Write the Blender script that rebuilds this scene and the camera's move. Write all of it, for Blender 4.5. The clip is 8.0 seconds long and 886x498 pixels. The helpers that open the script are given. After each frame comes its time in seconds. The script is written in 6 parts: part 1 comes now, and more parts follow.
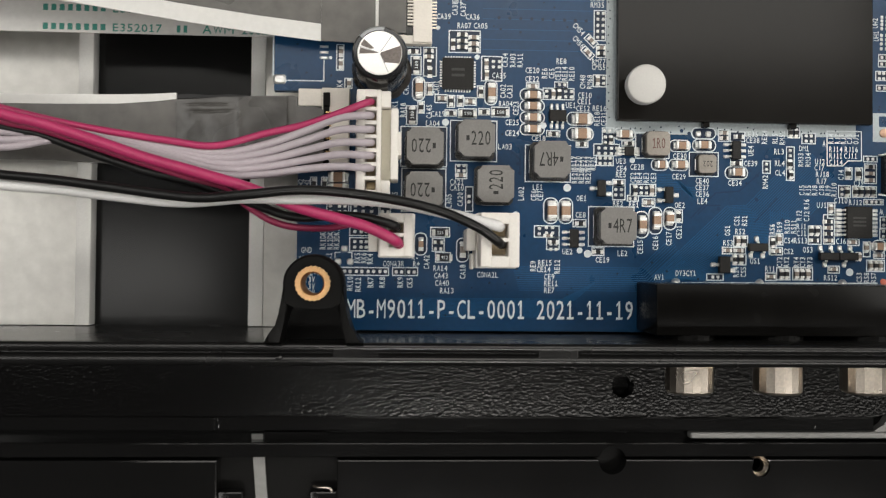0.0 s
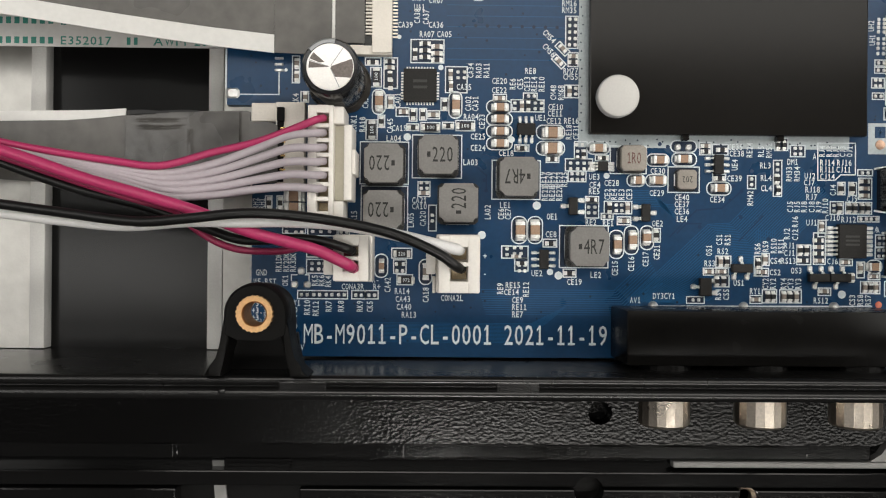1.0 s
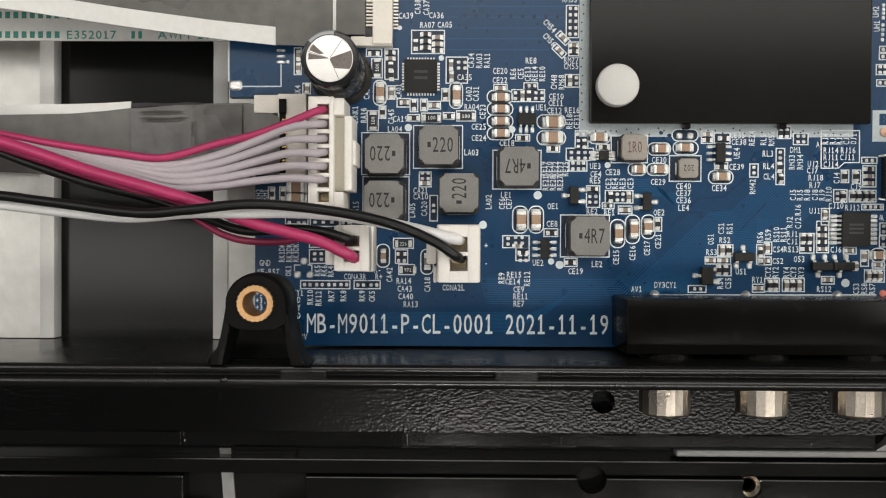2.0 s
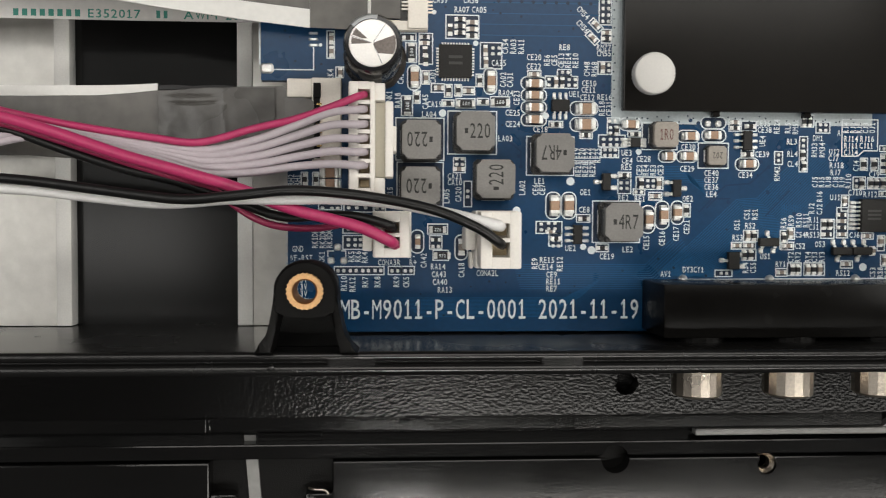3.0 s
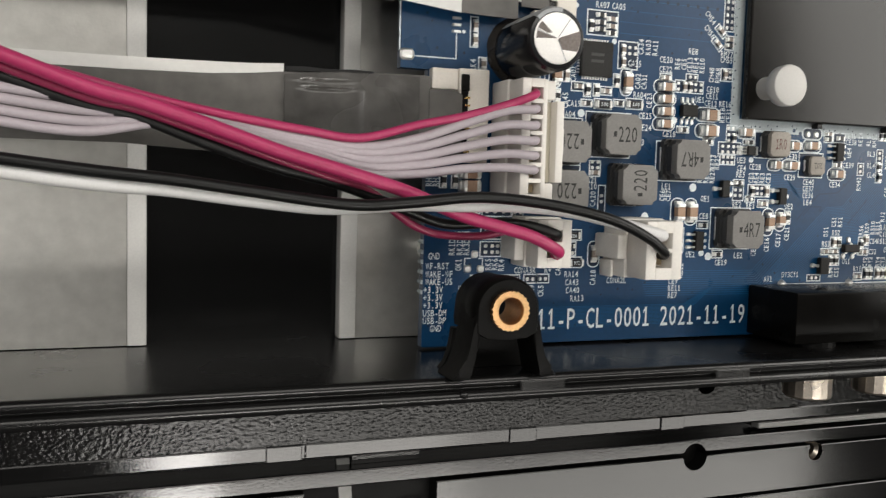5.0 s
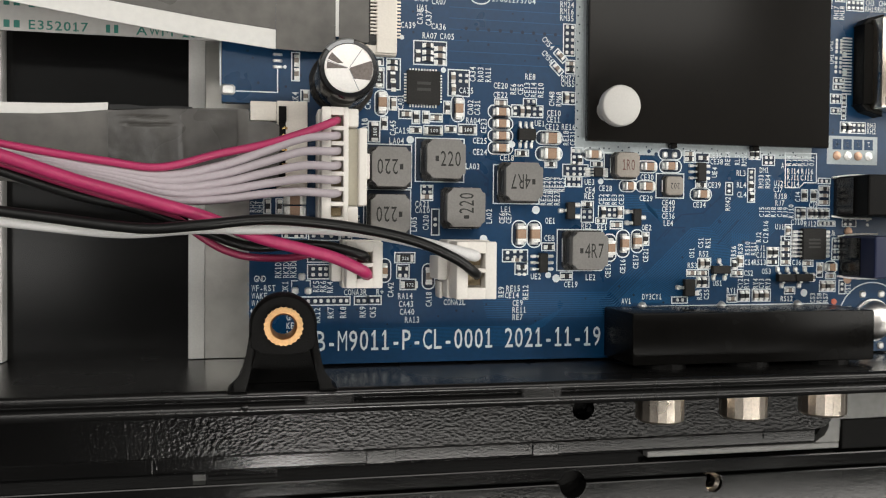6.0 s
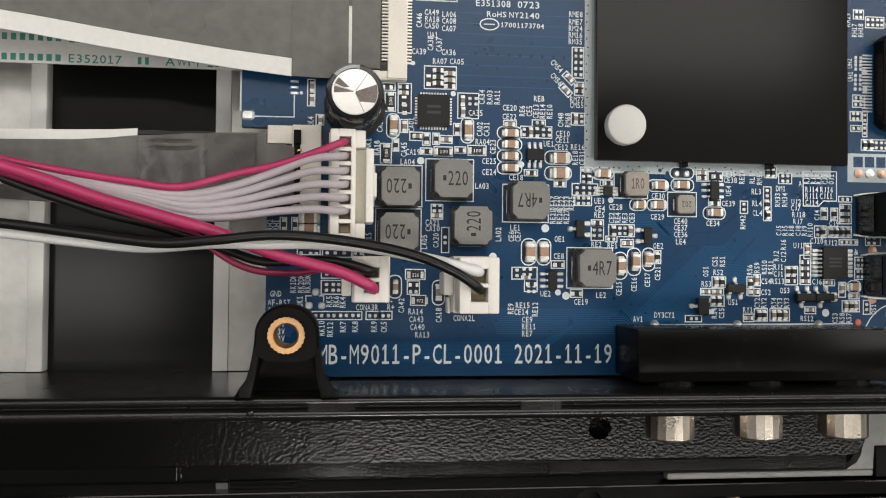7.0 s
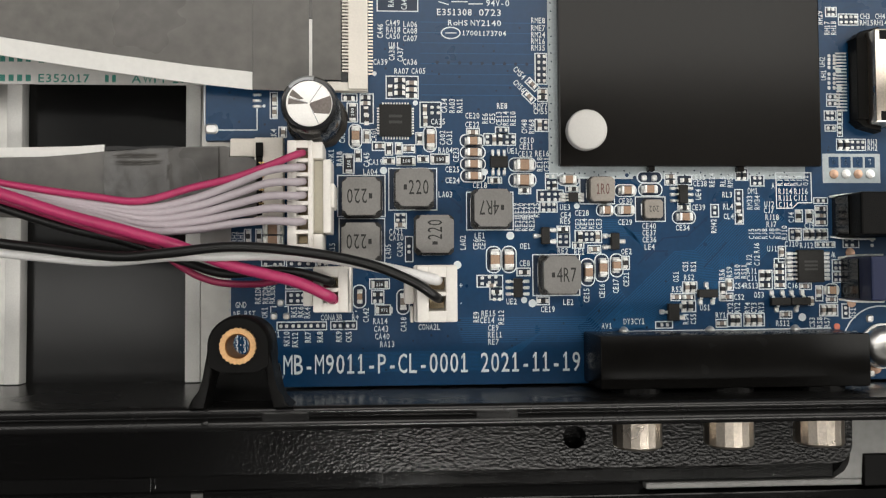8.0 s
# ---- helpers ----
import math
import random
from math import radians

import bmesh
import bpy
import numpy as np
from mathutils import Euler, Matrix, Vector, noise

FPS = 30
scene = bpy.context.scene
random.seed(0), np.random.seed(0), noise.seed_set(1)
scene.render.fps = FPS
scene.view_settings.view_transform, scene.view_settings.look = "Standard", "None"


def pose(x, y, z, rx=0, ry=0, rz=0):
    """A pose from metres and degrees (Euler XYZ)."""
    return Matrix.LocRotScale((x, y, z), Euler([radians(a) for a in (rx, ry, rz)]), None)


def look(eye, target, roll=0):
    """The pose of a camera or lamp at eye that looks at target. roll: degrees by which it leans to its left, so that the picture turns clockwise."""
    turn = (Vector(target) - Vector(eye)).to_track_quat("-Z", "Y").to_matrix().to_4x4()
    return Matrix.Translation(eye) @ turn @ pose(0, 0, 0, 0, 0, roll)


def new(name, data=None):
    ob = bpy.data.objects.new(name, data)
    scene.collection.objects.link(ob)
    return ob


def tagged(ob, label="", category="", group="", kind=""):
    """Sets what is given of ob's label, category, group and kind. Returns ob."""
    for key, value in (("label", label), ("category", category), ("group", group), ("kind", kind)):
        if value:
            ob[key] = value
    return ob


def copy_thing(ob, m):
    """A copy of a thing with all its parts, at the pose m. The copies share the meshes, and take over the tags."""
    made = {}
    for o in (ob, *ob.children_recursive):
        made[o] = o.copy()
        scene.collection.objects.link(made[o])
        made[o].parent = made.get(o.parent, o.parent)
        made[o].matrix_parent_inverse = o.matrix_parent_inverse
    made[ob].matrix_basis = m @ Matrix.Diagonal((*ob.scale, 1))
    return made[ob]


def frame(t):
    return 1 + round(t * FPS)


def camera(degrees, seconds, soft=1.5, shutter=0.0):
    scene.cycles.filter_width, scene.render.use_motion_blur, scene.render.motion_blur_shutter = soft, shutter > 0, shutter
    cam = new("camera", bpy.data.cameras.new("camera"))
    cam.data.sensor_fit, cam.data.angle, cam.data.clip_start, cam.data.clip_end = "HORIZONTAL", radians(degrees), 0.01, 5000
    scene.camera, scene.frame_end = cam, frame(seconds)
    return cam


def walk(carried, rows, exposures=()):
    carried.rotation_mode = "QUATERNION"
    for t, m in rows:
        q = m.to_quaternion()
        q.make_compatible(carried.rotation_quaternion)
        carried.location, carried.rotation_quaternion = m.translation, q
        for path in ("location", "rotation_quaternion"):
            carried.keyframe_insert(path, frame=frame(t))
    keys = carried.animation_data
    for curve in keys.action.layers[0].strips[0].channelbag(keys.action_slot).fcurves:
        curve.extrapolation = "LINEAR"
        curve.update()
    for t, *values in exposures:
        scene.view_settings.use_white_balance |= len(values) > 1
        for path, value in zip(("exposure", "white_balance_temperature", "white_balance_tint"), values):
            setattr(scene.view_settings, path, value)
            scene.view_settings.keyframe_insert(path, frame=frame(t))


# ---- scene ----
cam = camera(56.00, 8.0, 1.1, 0.4)
PATH = [
    (0, -0.006321, -0.000129, 0.129083, 0.932, -2.861, 0.591),
    (0.2, -0.003746, 0.001707, 0.126709, 0.887, -2.490, 0.560),
    (0.5, 0.000639, 0.003691, 0.124450, 0.367, -1.471, 0.620),
    (0.7, 0.001608, 0.004012, 0.123584, 0.598, -1.533, 0.587),
    (1, 0.004070, 0.005098, 0.122695, 0.094, -0.758, 0.484),
    (1.2, 0.005840, 0.004278, 0.122469, 0.220, -0.224, 0.454),
    (1.5, 0.007233, 0.004368, 0.123011, -0.216, 0.696, 0.320),
    (1.7, 0.007654, 0.004539, 0.123100, -0.185, 0.735, 0.298),
    (2.8, -0.002463, 0.006041, 0.124622, -2.112, -1.867, 0.125),
    (3, -0.006777, 0.006129, 0.123451, -2.077, -3.339, 0.259),
    (3.3, -0.017718, 0.008520, 0.118686, -2.979, -6.414, 0.419),
    (3.5, -0.026687, 0.008872, 0.114670, -3.292, -9.234, 0.513),
    (3.7, -0.035796, 0.009923, 0.110558, -4.015, -12.418, 0.677),
    (4, -0.049471, 0.007287, 0.104683, -4.636, -16.453, 0.990),
    (4.2, -0.059598, 0.007218, 0.102168, -5.050, -18.626, 1.440),
    (5.3, -0.052602, 0.011629, 0.106166, -4.225, -19.451, 1.571),
    (5.5, -0.046169, 0.011142, 0.107951, -3.456, -18.578, 1.045),
    (5.7, -0.032492, 0.011219, 0.113877, -2.931, -15.747, 0.825),
    (6, -0.019593, 0.008415, 0.119644, -1.262, -11.738, 0.457),
    (6.2, -0.015600, 0.006772, 0.119467, -0.135, -9.896, 0.366),
    (6.5, -0.012684, 0.007662, 0.120530, -0.072, -8.222, 0.593),
    (6.7, -0.011280, 0.005691, 0.121817, 0.610, -7.649, 0.506),
    (7, -0.009985, 0.005614, 0.124756, 1.260, -6.307, 0.501),
    (7.2, -0.007112, 0.004166, 0.125811, 1.106, -5.722, 0.360),
    (7.5, -0.003820, 0.003273, 0.127250, 1.304, -5.594, 0.150),
    (7.7, -0.001202, 0.004572, 0.127073, 1.320, -4.697, 0.051),
    (8, 0.001647, 0.005314, 0.125667, 2.084, -3.434, -0.361),
]
walk(cam, [(t, pose(*p)) for t, *p in PATH])

# ---- light ----
world = bpy.data.worlds.new("room")
scene.world = world
world.use_nodes = True
world.node_tree.nodes["Background"].inputs[0].default_value = (1.0, 0.97, 0.93, 1)
world.node_tree.nodes["Background"].inputs[1].default_value = 0.045


def area_lamp(name, place, width, height, energy, colour):
    data = bpy.data.lights.new(name, "AREA")
    data.shape, data.size, data.size_y, data.energy, data.color = "RECTANGLE", width, height, energy, colour
    ob = new(name, data)
    ob.matrix_world = place
    return ob


# tubes and flat ceiling panels over the bench, window light from the right, a left fill
area_lamp("ceiling_tube", pose(0.01, -0.775, 1.6), 0.14, 0.35, 4.3, (1.0, 0.97, 0.92))
area_lamp("ceiling_lamp", pose(0.35, -0.775, 1.6), 0.54, 0.35, 5.8, (1.0, 0.965, 0.90))
area_lamp("ceiling_lamp_far", pose(1.12, -0.775, 1.6), 1.0, 0.35, 6.5, (1.0, 0.965, 0.90))
area_lamp("ceiling_tube_left", pose(-0.85, -0.03, 1.6), 0.9, 0.16, 1.3, (1.0, 0.975, 0.93))
area_lamp("ceiling_glow", pose(0.2, 0.90, 1.6), 1.6, 0.95, 13.5, (1.0, 0.965, 0.90))
area_lamp("window_light", look((2.1, 0.7, 1.5), (0, 0, 0)), 1.4, 1.2, 32.0, (1.0, 0.97, 0.91))
# fill added from the left for the diffuse level, no known source there
area_lamp("fill_light_left", look((-1.4, 0.5, 1.65), (0, 0, 0)), 1.1, 1.1, 9.0, (1.0, 0.975, 0.93))


# ---- materials ----
def principled(name, colour, rough=0.5, metal=0.0, coat=0.0, coat_rough=0.1, grain=0.0, grain_scale=900.0, bump=0.0, bump_scale=3000.0,
               spots=0.0, spec=0.5):
    """Principled material with a fine grain and a coarse stain in its colour, and a bump."""
    m = bpy.data.materials.new(name)
    m.use_nodes = True
    t = m.node_tree
    b = t.nodes["Principled BSDF"]
    b.inputs["Roughness"].default_value = rough
    b.inputs["Metallic"].default_value = metal
    b.inputs["Coat Weight"].default_value = coat
    b.inputs["Coat Roughness"].default_value = coat_rough
    b.inputs["Specular IOR Level"].default_value = spec
    b.inputs["Base Color"].default_value = (*colour, 1)
    co = t.nodes.new("ShaderNodeTexCoord")
    if grain > 0:
        fine, coarse = t.nodes.new("ShaderNodeTexNoise"), t.nodes.new("ShaderNodeTexNoise")
        fine.inputs["Scale"].default_value, coarse.inputs["Scale"].default_value = grain_scale * 4, grain_scale * 0.25
        fine.inputs["Detail"].default_value = coarse.inputs["Detail"].default_value = 4
        add = t.nodes.new("ShaderNodeMath")
        add.operation = "ADD"
        ramp = t.nodes.new("ShaderNodeMapRange")
        ramp.inputs[1].default_value, ramp.inputs[2].default_value = 0.7, 1.3
        ramp.inputs[3].default_value, ramp.inputs[4].default_value = 1 - grain, 1 + grain
        mul = t.nodes.new("ShaderNodeMix")
        mul.data_type, mul.blend_type = "RGBA", "MULTIPLY"
        mul.inputs[0].default_value = 1.0
        mul.inputs[6].default_value = (*colour, 1)
        for n in (fine, coarse):
            t.links.new(co.outputs["Object"], n.inputs["Vector"])
        t.links.new(fine.outputs["Fac"], add.inputs[0])
        t.links.new(coarse.outputs["Fac"], add.inputs[1])
        t.links.new(add.outputs[0], ramp.inputs[0])
        t.links.new(ramp.outputs[0], mul.inputs[7])
        t.links.new(mul.outputs[2], b.inputs["Base Color"])
        rr = t.nodes.new("ShaderNodeMapRange")
        rr.inputs[1].default_value, rr.inputs[2].default_value = 0.3, 0.7
        rr.inputs[3].default_value, rr.inputs[4].default_value = max(rough - 0.12 * grain * 3, 0.03), min(rough + 0.12 * grain * 3, 1)
        t.links.new(coarse.outputs["Fac"], rr.inputs[0])
        t.links.new(rr.outputs[0], b.inputs["Roughness"])
    if bump > 0:
        n = t.nodes.new("ShaderNodeTexNoise")
        n.inputs["Scale"].default_value, n.inputs["Detail"].default_value = bump_scale, 3
        bp = t.nodes.new("ShaderNodeBump")
        bp.inputs["Strength"].default_value, bp.inputs["Distance"].default_value = bump, 0.0002
        t.links.new(co.outputs["Object"], n.inputs["Vector"])
        t.links.new(n.outputs["Fac"], bp.inputs["Height"])
        t.links.new(bp.outputs["Normal"], b.inputs["Normal"])
    return m


def leather_plastic():
    """Black plastic with a moulded leather grain."""
    m = principled("leather_grain_plastic", (0.003, 0.0028, 0.0028), 0.2, spec=0.22)
    t = m.node_tree
    b = t.nodes["Principled BSDF"]
    co = t.nodes.new("ShaderNodeTexCoord")
    v = t.nodes.new("ShaderNodeTexVoronoi")
    v.feature = "SMOOTH_F1"
    v.inputs["Scale"].default_value = 2200
    n = t.nodes.new("ShaderNodeTexNoise")
    n.inputs["Scale"].default_value = 2600
    add = t.nodes.new("ShaderNodeMath")
    add.operation = "MULTIPLY_ADD"
    add.inputs[1].default_value = 0.3
    bp = t.nodes.new("ShaderNodeBump")
    bp.inputs["Strength"].default_value, bp.inputs["Distance"].default_value = 0.42, 0.0001
    mp = t.nodes.new("ShaderNodeMapping")
    mp.inputs["Scale"].default_value = (0.85, 1.1, 1.0)
    t.links.new(co.outputs["Object"], mp.inputs["Vector"])
    for k in (v, n):
        t.links.new(mp.outputs["Vector"], k.inputs["Vector"])
    t.links.new(n.outputs["Fac"], add.inputs[0])
    t.links.new(v.outputs["Distance"], add.inputs[2])
    t.links.new(add.outputs[0], bp.inputs["Height"])
    t.links.new(bp.outputs["Normal"], b.inputs["Normal"])
    return m


MASK = principled("blue_solder_mask", (0.0018, 0.036, 0.098), 0.3, grain=0.14, grain_scale=300, bump=0.06, bump_scale=9000, spec=0.5)
MASK_BARE = principled("dark_mask_over_laminate", (0.003, 0.016, 0.042), 0.36, grain=0.12, grain_scale=400)
MASK_GAP = principled("mask_over_a_copper_gap", (0.0015, 0.026, 0.078), 0.34, grain=0.1, grain_scale=400)
PALE = principled("pale_tinned_ground_strip", (0.43, 0.48, 0.50), 0.45, grain=0.12, grain_scale=600, bump=0.1)
TRACE = principled("blue_mask_over_copper", (0.0045, 0.068, 0.168), 0.3, grain=0.1, grain_scale=400)
SILK = principled("white_silkscreen_ink", (0.68, 0.73, 0.75), 0.6, grain=0.1, grain_scale=2000)
TIN = principled("tinned_solder", (0.78, 0.78, 0.76), 0.38, 0.85, grain=0.2, grain_scale=1500, bump=0.4, bump_scale=2600)
GOLD = principled("gold_plated_contact", (0.80, 0.58, 0.26), 0.25, 1.0, grain=0.1)
BRASS = principled("brass", (0.74, 0.45, 0.22), 0.42, 1.0, grain=0.15, bump=0.15, bump_scale=2500)
NICKEL = principled("brushed_nickel", (0.80, 0.71, 0.61), 0.3, 1.0, grain=0.12, grain_scale=700, bump=0.1, bump_scale=2500)
CHIP = principled("black_epoxy", (0.016, 0.015, 0.014), 0.5, spec=0.25, grain=0.2, bump=0.25, bump_scale=9000)
FERRITE = principled("grey_ferrite", (0.185, 0.178, 0.168), 0.55, grain=0.14, grain_scale=900, bump=0.25, bump_scale=6000)
FERRITE_DARK = principled("dark_ferrite_coating", (0.028, 0.027, 0.026), 0.4, grain=0.2, bump=0.2)
FERRITE_TAN = principled("tan_metal_composite", (0.30, 0.27, 0.235), 0.5, grain=0.15, bump=0.25, bump_scale=6000)
MARK = principled("laser_mark_black", (0.012, 0.0115, 0.011), 0.6)
MARK_RED = principled("red_print", (0.13, 0.06, 0.05), 0.6)
MARK_GREY = principled("grey_print", (0.035, 0.035, 0.033), 0.6)
CERAMIC = principled("tan_ceramic", (0.37, 0.24, 0.16), 0.45, grain=0.2, grain_scale=1200)
CERAMIC_GREY = principled("grey_ceramic", (0.24, 0.20, 0.17), 0.45, grain=0.2, grain_scale=1200)
RESISTOR = principled("black_resistor_glaze", (0.018, 0.018, 0.02), 0.35)
IVORY = principled("ivory_nylon", (0.75, 0.715, 0.665), 0.45, grain=0.05, bump=0.08, bump_scale=3000)
# the ivory nylon again, darkened for the shade in the latch slot
IVORY_SHADE = principled("shaded_nylon", (0.50, 0.47, 0.38), 0.5, grain=0.06)
WHITE_RUBBER = principled("white_silicone", (0.60, 0.585, 0.56), 0.55, grain=0.04)
PVC_PINK = principled("magenta_insulation", (0.42, 0.03, 0.115), 0.38, grain=0.1, grain_scale=500)
# black wire's red sheen from the magenta one, painted as its colour
PVC_RED_SHEEN = principled("black_insulation_red_sheen", (0.27, 0.02, 0.07), 0.38, grain=0.1, grain_scale=500)
PVC_LILAC = principled("lilac_grey_insulation", (0.43, 0.38, 0.41), 0.45, grain=0.06, grain_scale=500)
PVC_BLACK = principled("black_insulation", (0.007, 0.007, 0.007), 0.36, grain=0.1, spec=0.32)
PVC_WHITE = principled("white_insulation", (0.72, 0.71, 0.70), 0.4, grain=0.05)
BLACK_SATIN = principled("satin_black_plastic", (0.006, 0.0057, 0.0055), 0.12, grain=0.15, grain_scale=250, bump=0.12, bump_scale=5000)
BLACK_MATT = principled("matt_black_plastic", (0.004, 0.0038, 0.0036), 0.45, spec=0.1, grain=0.2, bump=0.2, bump_scale=5000)
WALL = principled("polished_black_wall", (0.006, 0.0058, 0.0058), 0.25, grain=0.2, grain_scale=200, bump=0.04, bump_scale=1500)
BLOCK = principled("black_socket_plastic", (0.0042, 0.0039, 0.0036), 0.25, spec=0.07, grain=0.2, grain_scale=300, bump=0.03, bump_scale=5000)
LEATHER = leather_plastic()
BEZEL = principled("dark_grey_bezel", (0.006, 0.00585, 0.00585), 0.1, spec=0.4, grain=0.1, grain_scale=150, bump=0.03, bump_scale=3000)
PLATE = principled("black_heat_pad", (0.011, 0.010, 0.009), 0.14, spec=0.23, grain=0.05, grain_scale=200, bump=0.02, bump_scale=7000)
STEEL = principled("galvanised_steel", (0.53, 0.52, 0.49), 0.34, 0.72, grain=0.12, grain_scale=120, bump=0.08, bump_scale=2500)
STEEL_EDGE = principled("white_painted_edge", (0.70, 0.69, 0.665), 0.5, grain=0.06)
DULL_STEEL = principled("dull_steel", (0.23, 0.228, 0.22), 0.5, 0.2, grain=0.12, grain_scale=200)
FILM = principled("black_film", (0.005, 0.005, 0.005), 0.16, spec=0.36, grain=0.12, grain_scale=80)
CABLE_GREY = principled("grey_shield_film", (0.105, 0.099, 0.091), 0.33, grain=0.24, grain_scale=130, bump=0.1, bump_scale=400)
TAPE = principled("dark_glossy_tape", (0.065, 0.062, 0.058), 0.2, grain=0.3, grain_scale=120, bump=0.25, bump_scale=600)
CABLE_WHITE = principled("white_cable_film", (0.68, 0.67, 0.645), 0.4, grain=0.05, grain_scale=300)
CABLE_PALE = principled("pale_cable_film", (0.56, 0.55, 0.53), 0.4, grain=0.06, grain_scale=300)
INK_GREEN = principled("green_ink", (0.035, 0.21, 0.165), 0.6)
CREAM = principled("cream_connector_plastic", (0.74, 0.69, 0.62), 0.45, grain=0.06)
ALU = principled("aluminium_can", (0.90, 0.875, 0.85), 0.34, 1.0, grain=0.05, bump=0.05, bump_scale=800)
# dark reflection in the can top, put into the base colour
VENT_REFLECTION = principled("aluminium_dark_reflection", (0.17, 0.145, 0.132), 0.5, 0.3, grain=0.3, grain_scale=900, bump=0.3, bump_scale=2500)
SLEEVE = principled("black_shrink_sleeve", (0.012, 0.012, 0.013), 0.2, grain=0.2)
SLEEVE_GREY = principled("grey_sleeve_stripe", (0.33, 0.34, 0.35), 0.3, grain=0.1)
GLUE = principled("dark_glue", (0.03, 0.026, 0.022), 0.3, grain=0.3, bump=0.5, bump_scale=1500)
# crimp metal with the shading of the plug's wells in its colour
CRIMP = principled("shaded_crimp_metal", (0.42, 0.34, 0.22), 0.5, 0.35, grain=0.25, grain_scale=1500)
COPPER = principled("bare_copper", (0.50, 0.33, 0.24), 0.45, 1.0, grain=0.2)
TEST_RED = principled("orange_red_varnish", (0.55, 0.14, 0.08), 0.4, grain=0.1)
PORT_BLUE = principled("dark_blue_plastic", (0.006, 0.012, 0.05), 0.35)

MM = 0.001


# ---- mesh helpers, all in millimetres ----
def box(bm, x0, y0, z0, x1, y1, z1, bevel=0.0, segments=2):
    v = bmesh.ops.create_cube(bm, size=1.0)["verts"]
    for p in v:
        p.co = Vector(((x0 + x1) / 2 + p.co.x * (x1 - x0), (y0 + y1) / 2 + p.co.y * (y1 - y0), (z0 + z1) / 2 + p.co.z * (z1 - z0)))
    if bevel > 0:
        es = {e for p in v for e in p.link_edges}
        bmesh.ops.bevel(bm, geom=list(es), offset=bevel, segments=segments, affect="EDGES", profile=0.5)
    return bm


def prism(bm, outline, z0, z1, bevel=0.0, z1b=None):
    """An upright prism over an outline of x, y; bevel rounds its top edge."""
    low = [bm.verts.new((x, y, z0)) for x, y in outline]
    top = [bm.verts.new((x, y, z1)) for x, y in outline]
    n = len(low)
    bm.faces.new(low[::-1])
    face = bm.faces.new(top)
    for i in range(n):
        bm.faces.new((low[i], low[(i + 1) % n], top[(i + 1) % n], top[i]))
    if bevel > 0:
        bmesh.ops.bevel(bm, geom=list(face.edges), offset=bevel, segments=2, affect="EDGES", profile=0.5)
    return bm


def ring_outline(r, n=32, cx=0.0, cy=0.0, a0=0.0, a1=360.0):
    return [(cx + r * math.cos(radians(a0 + (a1 - a0) * i / n)), cy + r * math.sin(radians(a0 + (a1 - a0) * i / n))) for i in range(n)]


def lathe(bm, profile, n=40, axis="Z"):
    """Turns a profile of radius, height round the axis."""
    rows = []
    for r, h in profile:
        row = []
        for i in range(n):
            a = 2 * math.pi * i / n
            p = (r * math.cos(a), r * math.sin(a), h) if axis == "Z" else (r * math.cos(a), h, r * math.sin(a))
            row.append(bm.verts.new(p))
        rows.append(row)
    for a, b in zip(rows, rows[1:]):
        for i in range(n):
            bm.faces.new((a[i], a[(i + 1) % n], b[(i + 1) % n], b[i]))
    if profile[0][0] > 0:
        bm.faces.new(rows[0][::-1])
    if profile[-1][0] > 0:
        bm.faces.new(rows[-1])
    return bm


def extrude_x(bm, outline, x0, x1):
    """A bar along x with the cross-section outline of y, z."""
    a = [bm.verts.new((x0, y, z)) for y, z in outline]
    b = [bm.verts.new((x1, y, z)) for y, z in outline]
    n = len(a)
    bm.faces.new(a)
    bm.faces.new(b[::-1])
    for i in range(n):
        bm.faces.new((a[(i + 1) % n], a[i], b[i], b[(i + 1) % n]))
    return bm


def spline(points, steps=8):
    """Catmull-Rom through the points."""
    ps = [Vector(p) for p in points]
    ps = [ps[0] * 2 - ps[1], *ps, ps[-1] * 2 - ps[-2]]
    out = []
    for i in range(1, len(ps) - 2):
        for k in range(steps):
            t = k / steps
            a, b, c, d = ps[i - 1], ps[i], ps[i + 1], ps[i + 2]
            out.append(0.5 * (2 * b + (c - a) * t + (2 * a - 5 * b + 4 * c - d) * t * t + (3 * b - a - 3 * c + d) * t ** 3))
    out.append(ps[-2])
    return out


def tube(bm, points, r, n=12, steps=8):
    ps = spline(points, steps)
    rows = []
    for i, p in enumerate(ps):
        d = (ps[min(i + 1, len(ps) - 1)] - ps[max(i - 1, 0)]).normalized()
        side = d.cross(Vector((0, 0, 1))) if abs(d.z) < 0.95 else d.cross(Vector((0, 1, 0)))
        side.normalize()
        up = side.cross(d)
        rows.append([bm.verts.new(p + r * (math.cos(2 * math.pi * k / n) * side + math.sin(2 * math.pi * k / n) * up)) for k in range(n)])
    for a, b in zip(rows, rows[1:]):
        for k in range(n):
            bm.faces.new((a[k], a[(k + 1) % n], b[(k + 1) % n], b[k]))
    bm.faces.new(rows[0][::-1])
    bm.faces.new(rows[-1])
    return bm


def ribbon(bm, stations, thick=0.3):
    """A flat cable: stations of (x, y of one edge, y of the other, z of each)."""
    rows = []
    for x, ya, yb, za, zb in stations:
        rows.append([bm.verts.new(p) for p in ((x, ya, za), (x, yb, zb), (x, yb, zb - thick), (x, ya, za - thick))])
    for a, b in zip(rows, rows[1:]):
        for k in range(4):
            bm.faces.new((a[k], a[(k + 1) % 4], b[(k + 1) % 4], b[k]))
    bm.faces.new(rows[0][::-1])
    bm.faces.new(rows[-1])
    return bm


